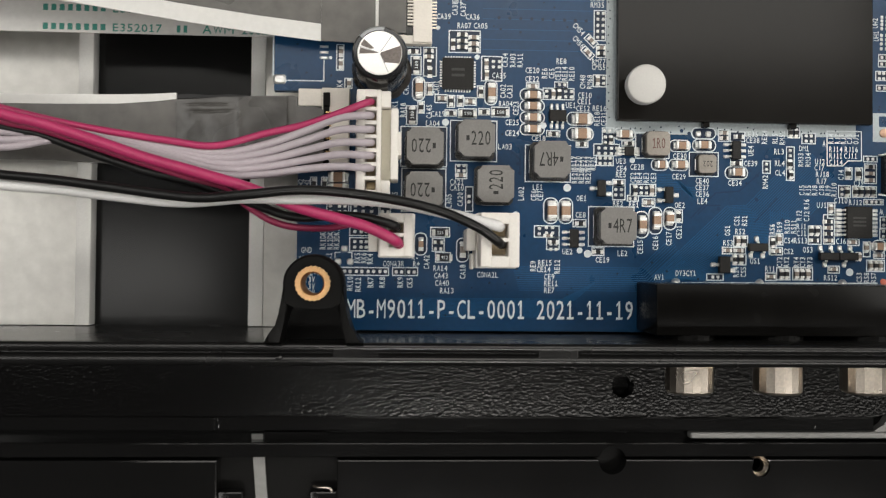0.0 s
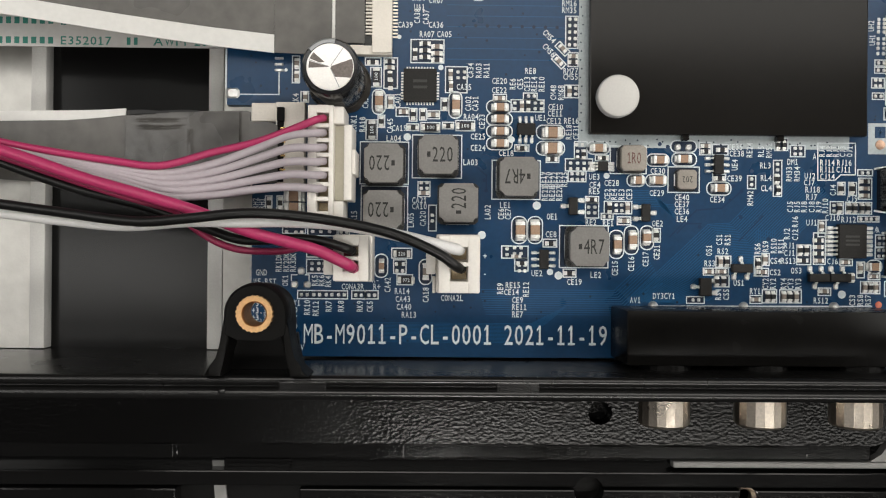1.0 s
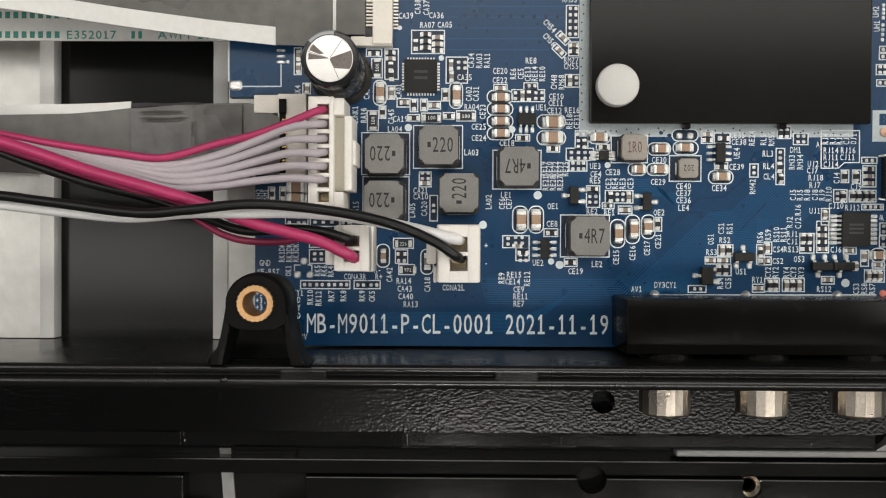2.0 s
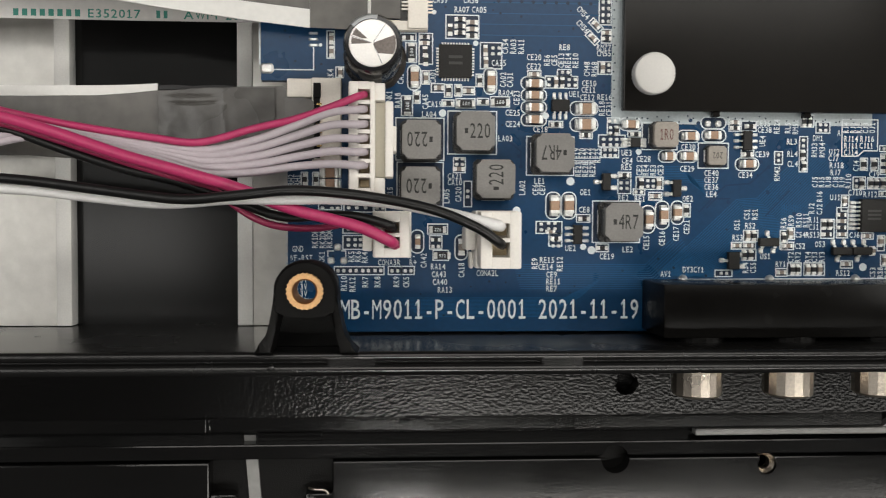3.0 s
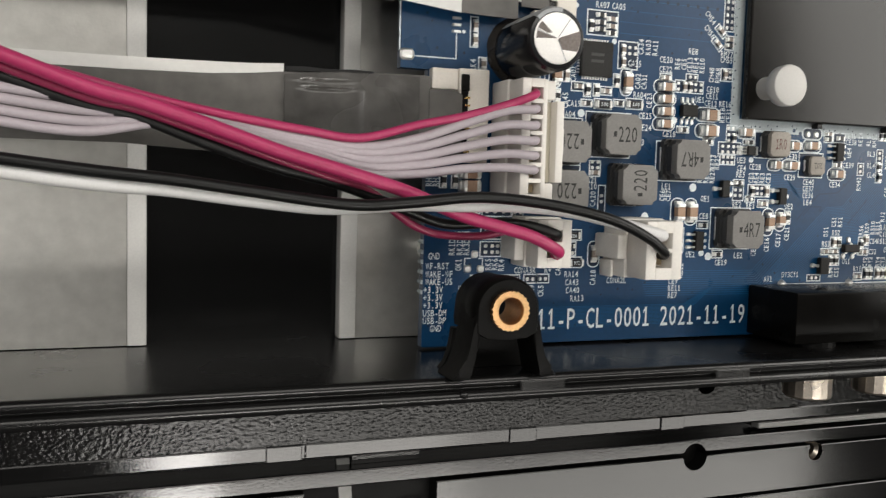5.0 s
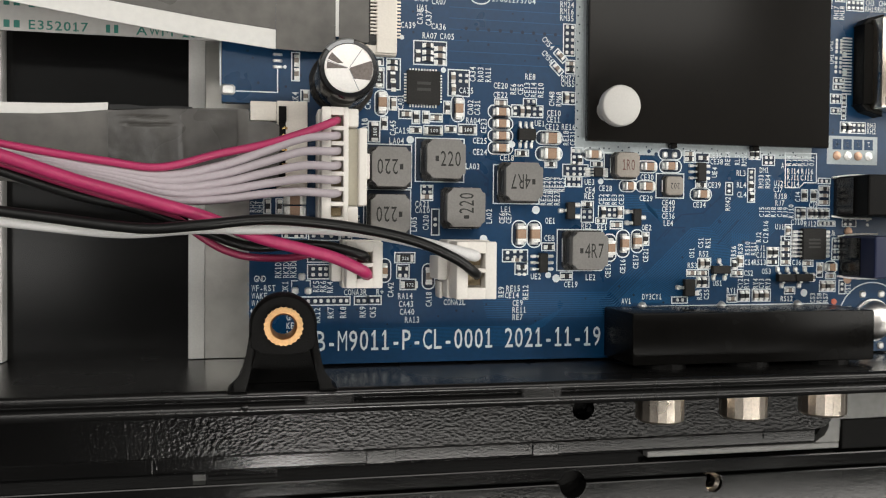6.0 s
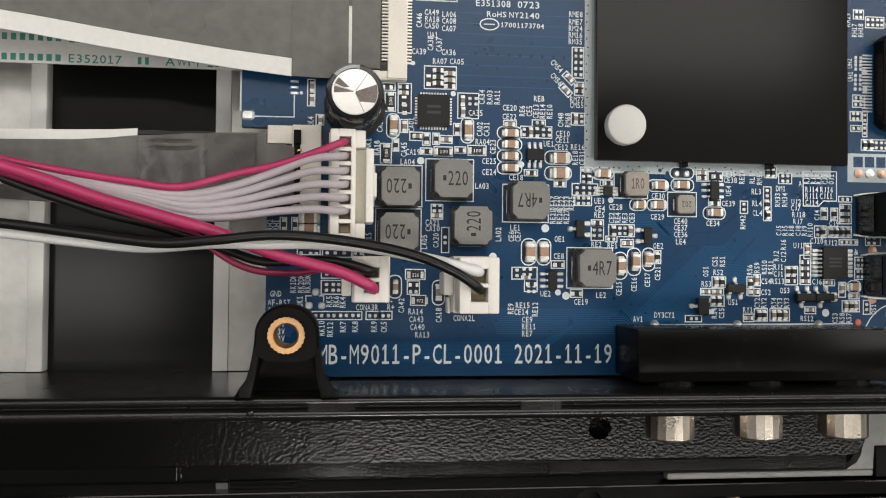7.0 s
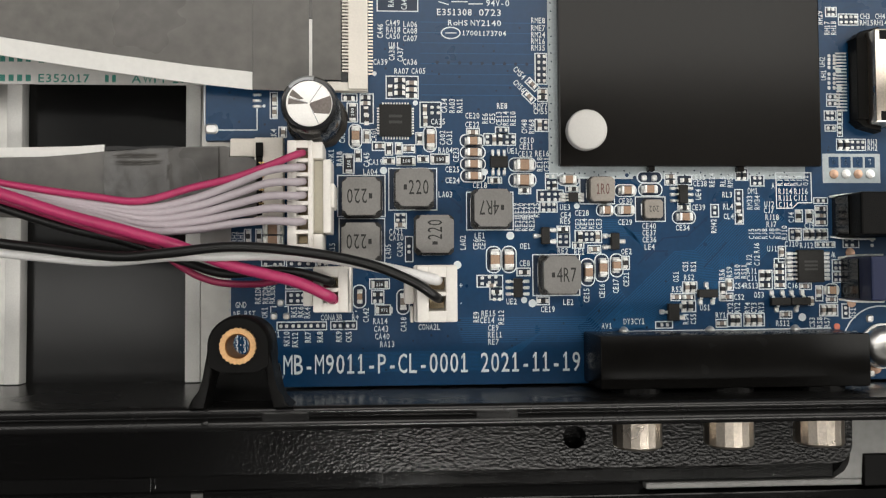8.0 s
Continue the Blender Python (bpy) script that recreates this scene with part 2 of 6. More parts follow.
def to_mesh(name, bm, material, smooth=False):
    bmesh.ops.recalc_face_normals(bm, faces=bm.faces[:])
    bmesh.ops.scale(bm, vec=(MM, MM, MM), verts=bm.verts[:])
    me = bpy.data.meshes.new(name)
    bm.to_mesh(me)
    bm.free()
    for m in material if isinstance(material, (list, tuple)) else [material]:
        me.materials.append(m)
    if smooth:
        me.polygons.foreach_set("use_smooth", [True] * len(me.polygons))
        me.set_sharp_from_angle(angle=radians(38))
    return me


def part(name, bm, material, parent=None, label="", smooth=False):
    ob = new(name, to_mesh(name, bm, material, smooth))
    ob.parent = parent
    return tagged(ob, label)


def thing(name, x, y, z=0.0, turn=0.0, label="", category="", group="", kind=""):
    ob = new(name)
    ob.empty_display_size = 0.002
    ob.matrix_world = pose(x * MM, y * MM, z * MM, 0, 0, turn)
    return tagged(ob, label, category, group, kind)


GLYPHS = {}


def glyph(c, bold=0.0):
    """Outline mesh of one character of the built-in font: vertices, faces."""
    if (c, bold) not in GLYPHS:
        cu = bpy.data.curves.new("glyph", "FONT")
        cu.body, cu.resolution_u, cu.offset = c, 2, bold
        ob = bpy.data.objects.new("glyph", cu)
        me = bpy.data.meshes.new_from_object(ob)
        co = [v.co.copy() for v in me.vertices]
        faces = [tuple(p.vertices) for p in me.polygons]
        bpy.data.objects.remove(ob)
        bpy.data.curves.remove(cu)
        bpy.data.meshes.remove(me)
        if c == "1":
            # printed with a flag and a foot
            mid = max(v.x for v in co) - 0.045
            base = len(co)
            co += [Vector((mid + a, b, 0.008)) for a, b in ((-0.19, 0.0), (0.19, 0.0), (0.19, 0.085), (-0.19, 0.085), (-0.04, 0.682), (-0.17, 0.56), (-0.17, 0.47), (-0.04, 0.58))]
            faces += [(base, base + 1, base + 2, base + 3), (base + 4, base + 5, base + 6, base + 7)]
        GLYPHS[c, bold] = (co, faces)
    return GLYPHS[c, bold]


CAP = max(v.y for v in glyph("H")[0])
WIDE = max(v.x for v in glyph("0")[0]) - min(v.x for v in glyph("0")[0])


def letters(name, text, x, y, z, height, width, material, parent, turn=0.0, label="", depth=0.02, bold=None):
    """Lettering in even cells; x, y is the middle, height that of a capital, width that of the line."""
    cell = width / (len(text) - 0.22)
    verts, faces = [], []
    for i, c in enumerate(text):
        co, fs = glyph(c, bold if bold is not None else 0.0 if c in "MWN" else 0.012 if height < 1.4 else 0.006)
        if not co:
            continue
        lo, hi = min(v.x for v in co), max(v.x for v in co)
        foot = min(min(v.y for v in co), 0.0) if c == "J" else 0.0
        fit = cell * min(0.86, 0.78 * (hi - lo) / WIDE)
        mid = (i - (len(text) - 1) / 2) * cell
        base = len(verts)
        for v in co:
            verts.append(((mid + (v.x - (lo + hi) / 2) / (hi - lo) * fit) * MM, (min(max((v.y - foot) / (CAP - foot), -0.02), 1.02) - 0.5) * height * MM, v.z * MM))
        faces += [tuple(k + base for k in f) for f in fs]
    me = bpy.data.meshes.new(name)
    me.from_pydata(verts, [], faces)
    me.materials.append(material)
    done = new(name, me)
    done.parent = parent
    done.matrix_basis = pose(x * MM, y * MM, (z + depth) * MM, 0, 0, turn)
    return tagged(done, label)


# ---- the set's back: steel, black film, wall and bezel ----
film = part("floor", box(bmesh.new(), -130, -90, -13.4, 140, 110, -12.4), FILM, None)
tagged(film, "glossy black film behind the steel panels", "floor", kind="structure")


def steel_panel(x0, y0, x1, y1, flange_left, flange_right):
    """A pale steel panel with a lighter folded edge on the sides given."""
    p = thing("steel_panel", 0, 0, 0, 0, "pale grey galvanised steel panel with a lighter folded edge", "panel", "steel panels of the back", "structure")
    part("sheet", box(bmesh.new(), x0, y0, -12.4, x1, y1, -10.0, 0.04), STEEL, p)
    if flange_left:
        part("folded_edge", box(bmesh.new(), x0 - 2.4, y0, -12.4, x0 - 0.02, y1, -9.75, 0.15), STEEL_EDGE, p, "near-white folded edge", True)
    if flange_right:
        part("folded_edge", box(bmesh.new(), x1 + 0.02, y0, -12.4, x1 + 2.4, y1, -9.75, 0.15), STEEL_EDGE, p, "near-white folded edge", True)
    return p


steel_panel(-120, -10.9, -59.5, 100, False, True)
steel_panel(-29.1, -10.9, 120, 100, True, False)

# wall with a rounded, grooved top, its inner face polished
wall = thing("wall_south", 0, 0, 0, 0, "glossy black plastic wall of the open casing", "wall", kind="structure")
def bead(y, z, r, n=9):
    """Half a circle of y, z points over the top, from the inner side to the outer."""
    return [(y + r * math.cos(math.pi * i / n), z + r * math.sin(math.pi * i / n)) for i in range(n + 1)]


profile = [(-11.0, -12.4), *bead(-11.65, 15.8, 0.65), (-12.34, 15.7), (-12.5, 15.7), *bead(-13.35, 15.75, 0.8), (-14.3, -9.0), (-14.3, -12.4)]
part("wall_body", extrude_x(bmesh.new(), profile, -120, 130), WALL, wall, "", True)
for x0, x1 in ((-15.4, -9.2), (12.4, 18.0)):
    part("wall_rib", box(bmesh.new(), x0, -13.9, 15.2, x1, -11.6, 16.46, 0.3), WALL, wall, "flat satin rib across the top of the wall")
bm = bmesh.new()
lathe(bm, [(0.45, 15.8), (0.45, 16.7), (0.25, 16.9), (0, 16.95)], 14)
bmesh.ops.translate(bm, vec=(-22.5, -13.0, 0), verts=bm.verts[:])
part("moulding_bead", bm, WALL, wall, smooth=True)

# textured ledge outside the wall
ledge = thing("ledge", 0, 0, 0, 0, "black plastic ledge with a moulded leather grain", "ledge", kind="structure")
hx, hy, hr = 31.0, -20.5, 1.9
half = [radians(90 - 180 * i / 12) for i in range(13)]
left = [(-120, -14.3), (-120, -25.6), (hx, -25.6), *[(hx - hr * math.cos(a), hy - hr * math.sin(a)) for a in half], (hx, -14.3)]
right = [(hx, -14.3), *[(hx + hr * math.cos(a), hy + hr * math.sin(a)) for a in half], (hx, -25.6), (74.8, -25.6), (76.2, -25.2), (77.1, -24.4), (77.6, -23.0), (77.6, -14.3)]
for edge in (left, right):
    bm = prism(bmesh.new(), edge, -12.0, -9.0)
    for v in bm.verts:
        if v.co.z > -10:
            v.co.z += 0.044 * (v.co.y + 14.3)
    part("textured_face", bm, LEATHER, ledge)


def fall(bm, slope=0.035, y0=-25.6):
    """Lets the upper side drop outwards, as the ledge does."""
    for v in bm.verts:
        if v.co.z > -10.5:
            v.co.z += slope * (v.co.y - y0)
    return bm


part("smooth_border", fall(box(bmesh.new(), -120, -28.0, -12.2, 74.5, -25.62, -9.55, 0.3)), BEZEL, ledge, "smooth satin border of the ledge")
for x0, x1 in ((-41.5, -36.5), (-4.7, -0.1), (22.4, 26.9)):
    part("border_tab", fall(box(bmesh.new(), x0, -27.95, -9.9, x1, -25.75, -9.3, 0.12), 0.036), BEZEL, ledge, "smooth raised tab on the border")
for x in (-36.0, 64.2):
    part("border_ridge", box(bmesh.new(), x - 0.16, -27.6, -9.8, x + 0.16, -25.9, -9.5, 0.08), BEZEL, ledge, "small ridge on the border", True)

# lower bezel
bezel = thing("bezel", 0, 0, 0, 0, "dark grey satin bezel of the screen frame", "bezel", kind="structure")


def arc(cx, cy, r, a0, a1, n=16):
    return [(cx + r * math.cos(radians(a0 + (a1 - a0) * i / n)), cy + r * math.sin(radians(a0 + (a1 - a0) * i / n))) for i in range(n + 1)]


# two round screw holes break into the seam between strip and plate
strip_edge = [(-130, -29.9), (-130, -32.3), *arc(29.3, -32.9, 2.3, 165, 15), (140, -32.3), (140, -29.9)]
part("bezel_strip", prism(bmesh.new(), strip_edge, -12.4, -9.3, 0.25), BEZEL, bezel)
plate_edge = [(-16.5, -32.75), (-16.5, -40.3), (140, -40.3), (140, -32.75), *arc(54.7, -34.1, 1.75, 50, -230, 20), *arc(29.3, -32.9, 2.3, 4, -184, 20)]
part("bezel_plate", prism(bmesh.new(), plate_edge, -12.4, -9.2, 0.2), BEZEL, bezel)
part("outer_plate", box(bmesh.new(), -16.5, -70, -12.4, 140, -40.75, -9.25, 0.25), BEZEL, bezel)
bm = bmesh.new()
lathe(bm, [(1.72, -12.3), (1.72, -10.3), (1.2, -10.9), (1.15, -12.3)], 28)
bmesh.ops.translate(bm, vec=(54.7, -34.1, 0), verts=bm.verts[:])
part("threaded_sleeve", bm, NICKEL, bezel, "nickel threaded sleeve in the hole", True)
part("bezel_plate", box(bmesh.new(), -130, -70, -12.4, -36.0, -32.75, -9.2, 0.3), BEZEL, bezel)
part("pale_strip", box(bmesh.new(), 43.0, -29.5, -12.4, 79.8, -28.4, -10.4, 0.3), DULL_STEEL, bezel, "pale steel strip in the gap")
corner = [(77.9, -14.5), (77.9, -24.6), (77.6, -26.0), (76.8, -27.2), (75.4, -28.05), (74.6, -28.35), (79.8, -28.35), (79.8, -24.2), (96.0, -24.2), (96.0, -14.5)]
part("pale_corner", prism(bmesh.new(), corner, -12.4, -10.4, 0.15), DULL_STEEL, bezel, "pale steel sheet with a rounded inner corner")
part("corner_cover", box(bmesh.new(), 79.9, -29.6, -12.4, 96.0, -24.3, -9.9, 0.25), BLACK_MATT, bezel, "black cover beside the pale sheet")
# matt black disc added over the film as the shade in the hole
bm = bmesh.new()
lathe(bm, [(2.6, -12.39), (2.6, -12.3), (0, -12.3)], 24)
bmesh.ops.translate(bm, vec=(29.3, -32.9, 0), verts=bm.verts[:])
part("hole_shade", bm, BLACK_MATT, bezel)
# thin matt black sheet over the film keeps the slot dark
part("slot_floor", box(bmesh.new(), -36.4, -70, -12.398, -15.2, -32.3, -12.36), BLACK_MATT, bezel)
for x0, x1 in ((-36.02, -31.9), (-21.0, -16.48)):
    part("slot_shoulder", box(bmesh.new(), x0, -70, -12.3, x1, -37.9, -9.4, 0.5), BEZEL, bezel, smooth=True)
bm = box(bmesh.new(), -31.0, -60, -12.4, -29.1, -29.0, -11.9)
for v in bm.verts:
    v.co.x += 0.09 * max(0.0, -32.0 - v.co.y)
part("pale_tab", bm, DULL_STEEL, bezel, "pale steel tab in a slot")
part("grey_strip", box(bmesh.new(), -28.9, -30.0, -12.39, -18.4, -28.5, -11.5, 0.15), BEZEL, bezel, "dark grey strip in the gap")
part("spring_clip", tube(bmesh.new(), [(-20.4, -37.3, -10.4), (-19.4, -37.2, -9.3), (-17.8, -37.3, -9.2), (-17.2, -37.9, -9.1)], 0.2, 10, 6), NICKEL, bezel, "small nickel spring clip", True)

# ---- the board ----
board = thing("circuit_board", 0, 0, 0, 0, "blue printed circuit board with dense white silkscreen", "circuit board")
outline = [(-22.4, -10.6), (110, -10.6), (110, 90), (-26.2, 90), (-26.2, 26.2), (-22.4, 26.2)]
bm = bmesh.new()
prism(bm, outline, -1.6, 0.0)
substrate = part("substrate", bm, MASK, board)
for k in range(6):
    bm = bmesh.new()
    lathe(bm, [(0.28, -1.6), (0.28, -0.1)], 10)
    bmesh.ops.translate(bm, vec=(-22.42, -3.2 + 1.35 * k, 0), verts=bm.verts[:])
    part("edge_tooth", bm, PALE, board)
for x, y in ((-18, 2), (-20, 70), (100, 70), (100, 0), (40, 30)):
    bm = bmesh.new()
    lathe(bm, [(2.2, -10.0), (2.2, -1.6)], 16)
    bmesh.ops.translate(bm, vec=(x, y, 0), verts=bm.verts[:])
    part("standoff", bm, TIN, board)


def screw_boss():
    b = thing("screw_boss", -17.95, -3.0, -1.1, 0, "black plastic screw boss with a knurled brass insert", "screw boss")
    bm = bmesh.new()

    def loop(grow, z):
        # rounded nose
        pts = [((3.9 + grow * 0.2) * math.cos(a), (3.7 + grow * 0.2) * math.sin(a)) for a in [math.pi * i / 18 for i in range(19)]]
        pts += [(-4.0, -1.6), (-3.9, -2.6), (-2.6, -3.25), (0.0, -3.4), (2.6, -3.25), (3.9, -2.6), (4.0, -1.6)]
        return [bm.verts.new((x, y, z)) for x, y in pts]

    def hole(z):
        return [bm.verts.new((x, y, z)) for x, y in ring_outline(2.18, 24)]

    loops = [loop(-0.3, 12.0), loop(-0.3, 14.8), loop(0.5, 16.0), loop(1.0, 17.5), loop(0.5, 18.9), loop(0.3, 19.3)]
    for v in loops[-1]:
        v.co.x, v.co.y = v.co.x * 0.93, v.co.y * 0.93 if v.co.y > 0 else v.co.y
    for a, c in zip(loops, loops[1:]):
        for i in range(len(a)):
            bm.faces.new((a[i], a[(i + 1) % len(a)], c[(i + 1) % len(a)], c[i]))
    rims = [hole(12.0), hole(19.3)]
    for i in range(24):
        bm.faces.new((rims[0][i], rims[1][i], rims[1][(i + 1) % 24], rims[0][(i + 1) % 24]))
    for ring, outer in zip(rims, (loops[0], loops[-1])):
        es = [bm.edges.get((r[i], r[(i + 1) % len(r)])) for r in (ring, outer) for i in range(len(r))]
        bmesh.ops.triangle_fill(bm, use_beauty=True, edges=es)
    # the foot is hollow: a sunk floor between two ribs that flare into the wall
    prism(bm, [(-4.2, -3.0), (-4.6, -5.6), (-5.2, -7.2), (-5.8, -7.93), (5.6, -7.93), (5.0, -7.2), (4.6, -5.6), (4.2, -3.0)], 11.5, 12.6)
    for s in (-1, 1):
        rib = [(3.9, 0.2), (4.15, -2.0), (4.5, -4.0), (4.95, -5.6), (5.5, -6.9), (6.6, -7.93), (4.35, -7.93), (4.1, -6.6), (3.75, -5.0), (3.35, -3.6), (3.2, -1.2)]
        prism(bm, [(s * x, y) for x, y in (rib if s < 0 else reversed(rib))], 14.0, 19.2, 0.35)
    bmesh.ops.recalc_face_normals(bm, faces=bm.faces[:])
    part("tower", bm, BLACK_MATT, b, smooth=True)
    bm = bmesh.new()
    outer = [((2.36 if i % 2 else 2.22) * math.cos(2 * math.pi * i / 48), (2.36 if i % 2 else 2.22) * math.sin(2 * math.pi * i / 48)) for i in range(48)]
    o0, o1 = [bm.verts.new((x, y, 19.31)) for x, y in outer], [bm.verts.new((x, y, 20.0)) for x, y in outer]
    levels = [[bm.verts.new((x, y, z)) for x, y in ring_outline(r, 48)] for r, z in ((1.6, 20.0), (1.4, 19.7), (1.42, 19.4), (1.5, 19.0), (1.42, 18.6), (1.5, 18.2), (1.42, 17.8), (1.5, 17.4), (1.42, 17.0), (1.45, 15.0), (2.15, 15.0), (2.15, 19.31))]
    chain = [o0, o1, *levels]
    for a, c in zip(chain, chain[1:] + [o0]):
        for i in range(48):
            bm.faces.new((a[i], a[(i + 1) % 48], c[(i + 1) % 48], c[i]))
    part("insert", bm, BRASS, b, "knurled brass insert", True)
    return b


screw_boss()


def av_block():
    b = thing("av_socket_block", 50.2, -6.3, 0, 0, "matt black moulded block with three nickel phono sockets", "socket block")
    part("housing", box(bmesh.new(), -19.7, -4.0, 0.0, 19.3, 3.5, 10.5, 0.3), BLOCK, b, smooth=True)
    for x in (-13.6, -0.15, 13.3):
        bm = bmesh.new()
        # flat-shaded facets shape the reflection bands of a round shell
        lathe(bm, [(2.6, -6.0), (2.6, -11.8), (3.15, -12.7), (3.5, -12.35), (3.5, -6.5), (3.6, -6.4), (3.6, -5.0)], 18, "Y")
        bmesh.ops.translate(bm, vec=(x, 0, 6.8), verts=bm.verts[:])
        shell = part("phono_shell", bm, NICKEL, b, "nickel-plated phono socket shell, faceted to give reflection bands")
        bm = bmesh.new()
        lathe(bm, [(3.65, -3.9), (3.65, -6.3)], 24, "Y")
        bmesh.ops.translate(bm, vec=(x, 0, 6.8), verts=bm.verts[:])
        part("socket_collar", bm, BLACK_MATT, shell)
    return b


av_block()


def heat_plate():
    p = thing("heat_spreader", 47.0, 40.0, 0, 0, "flat black heat spreader pad over the main chip", "heat spreader")
    part("plate", box(bmesh.new(), -20.3, -17.8, 0.9, 20.4, 34.0, 2.2, 0.25), PLATE, p)
    for x in (-6.0, 7.9):
        part("edge_nub", box(bmesh.new(), x - 0.5, -18.5, 0.4, x + 0.5, -17.75, 1.7, 0.12), PLATE, p)
    part("pad", box(bmesh.new(), -18.0, -15.0, 0.0, 18.0, 33.0, 0.9), CHIP, p)
    b = thing("rubber_stud", 29.8, 26.8, 2.2, 0, "round white silicone stud with a broad head", "stud")
    bm = bmesh.new()
    lathe(bm, [(1.7, 0.0), (1.6, 1.6), (1.8, 2.6), (2.6, 3.2), (2.9, 3.6), (2.98, 4.9), (2.85, 5.3), (2.5, 5.5), (0, 5.55)], 48)
    part("stud", bm, WHITE_RUBBER, b, smooth=True)


heat_plate()


# ---- components ----
def inductor(x, y, turn, text, w=5.8, h=4.1, body=FERRITE, mark=MARK, text_w=2.9, text_h=2.1):
    large = w > 5
    d = thing("power_inductor", x, y, 0, turn, "square grey ferrite inductor with black coded marking" if large else "small tan moulded inductor with faint marking", "inductor", "power inductors")
    s = w / 2

    def octo(k, cc):
        return [(k - cc, -k), (k, -k + cc), (k, k - cc), (k - cc, k), (-k + cc, k), (-k, k - cc), (-k, -k + cc), (-k + cc, -k)]

    def notched(k, r):
        """A square whose corners are scooped out, with the scoop's rims rounded off."""
        pts = []
        for q in range(4):
            c, n = math.cos(math.pi / 2 * q), math.sin(math.pi / 2 * q)
            run = [(k - 0.12, k - r - 0.42), (k, k - r - 0.3), (k, k - r - 0.06), (k - 0.08, k - r + 0.06)]
            run += [(k - 0.04 - r * math.cos(radians(a)), k - 0.04 - r * math.sin(radians(a))) for a in (72, 54, 36, 18)]
            run += [(k - r + 0.06, k - 0.08), (k - r - 0.06, k), (k - r - 0.3, k), (k - r - 0.42, k - 0.12)]
            run = run[1:-1]
            pts += [(px * c - py * n, px * n + py * c) for px, py in run]
        return pts

    part("base", prism(bmesh.new(), octo(s + 0.1, 0.5 if large else w * 0.17), 0.05, h * 0.25), FERRITE_DARK, d)
    part("winding", prism(bmesh.new(), octo(s * (0.97 if large else 1.02), w * 0.19), h * 0.25, h * 0.66), FERRITE_DARK, d, "dark resin-coated winding")
    outline = notched(s * 0.955, 0.72) if large else octo(s * 0.955, w * 0.12)
    top = part("top", prism(bmesh.new(), outline, h * 0.66, h, 0.1 if large else 0.2), body, d, smooth=True)
    if large:
        part("lower_flange", prism(bmesh.new(), notched(s * 0.99, 0.72), h * 0.25, h * 0.4), FERRITE_DARK, d)
    for sx in (-1, 1):
        part("terminal", box(bmesh.new(), sx * (s - 0.3) - 0.45, -s * 0.62, 0.02, sx * (s - 0.3) + 0.45, s * 0.62, 0.4, 0.1), TIN, d)
    letters("marking", text, 0.6 if large else 0, 0, h, text_h, text_w, mark, top, bold=0.0)
    if large:
        part("pin_mark", box(bmesh.new(), -1.6, -0.38, h + 0.005, -1.12, 0.38, h + 0.02), mark, top)
    return d


inductor(-2.93, 17.5, 180, "220")
inductor(-3.03, 10.84, 180, "220")
inductor(4.86, 18.8, 0, "220")
inductor(7.81, 11.94, 90, "220")
inductor(16.42, 15.78, 180, "4R7")
inductor(26.61, 5.82, 0, "4R7")
inductor(33.26, 18.75, 0, "1R0", 3.9, 2.3, FERRITE_TAN, MARK_RED, 2.0, 1.6)
inductor(41.31, 15.78, 180, "202", 3.0, 1.5, FERRITE_TAN, MARK_GREY, 1.5, 0.9)


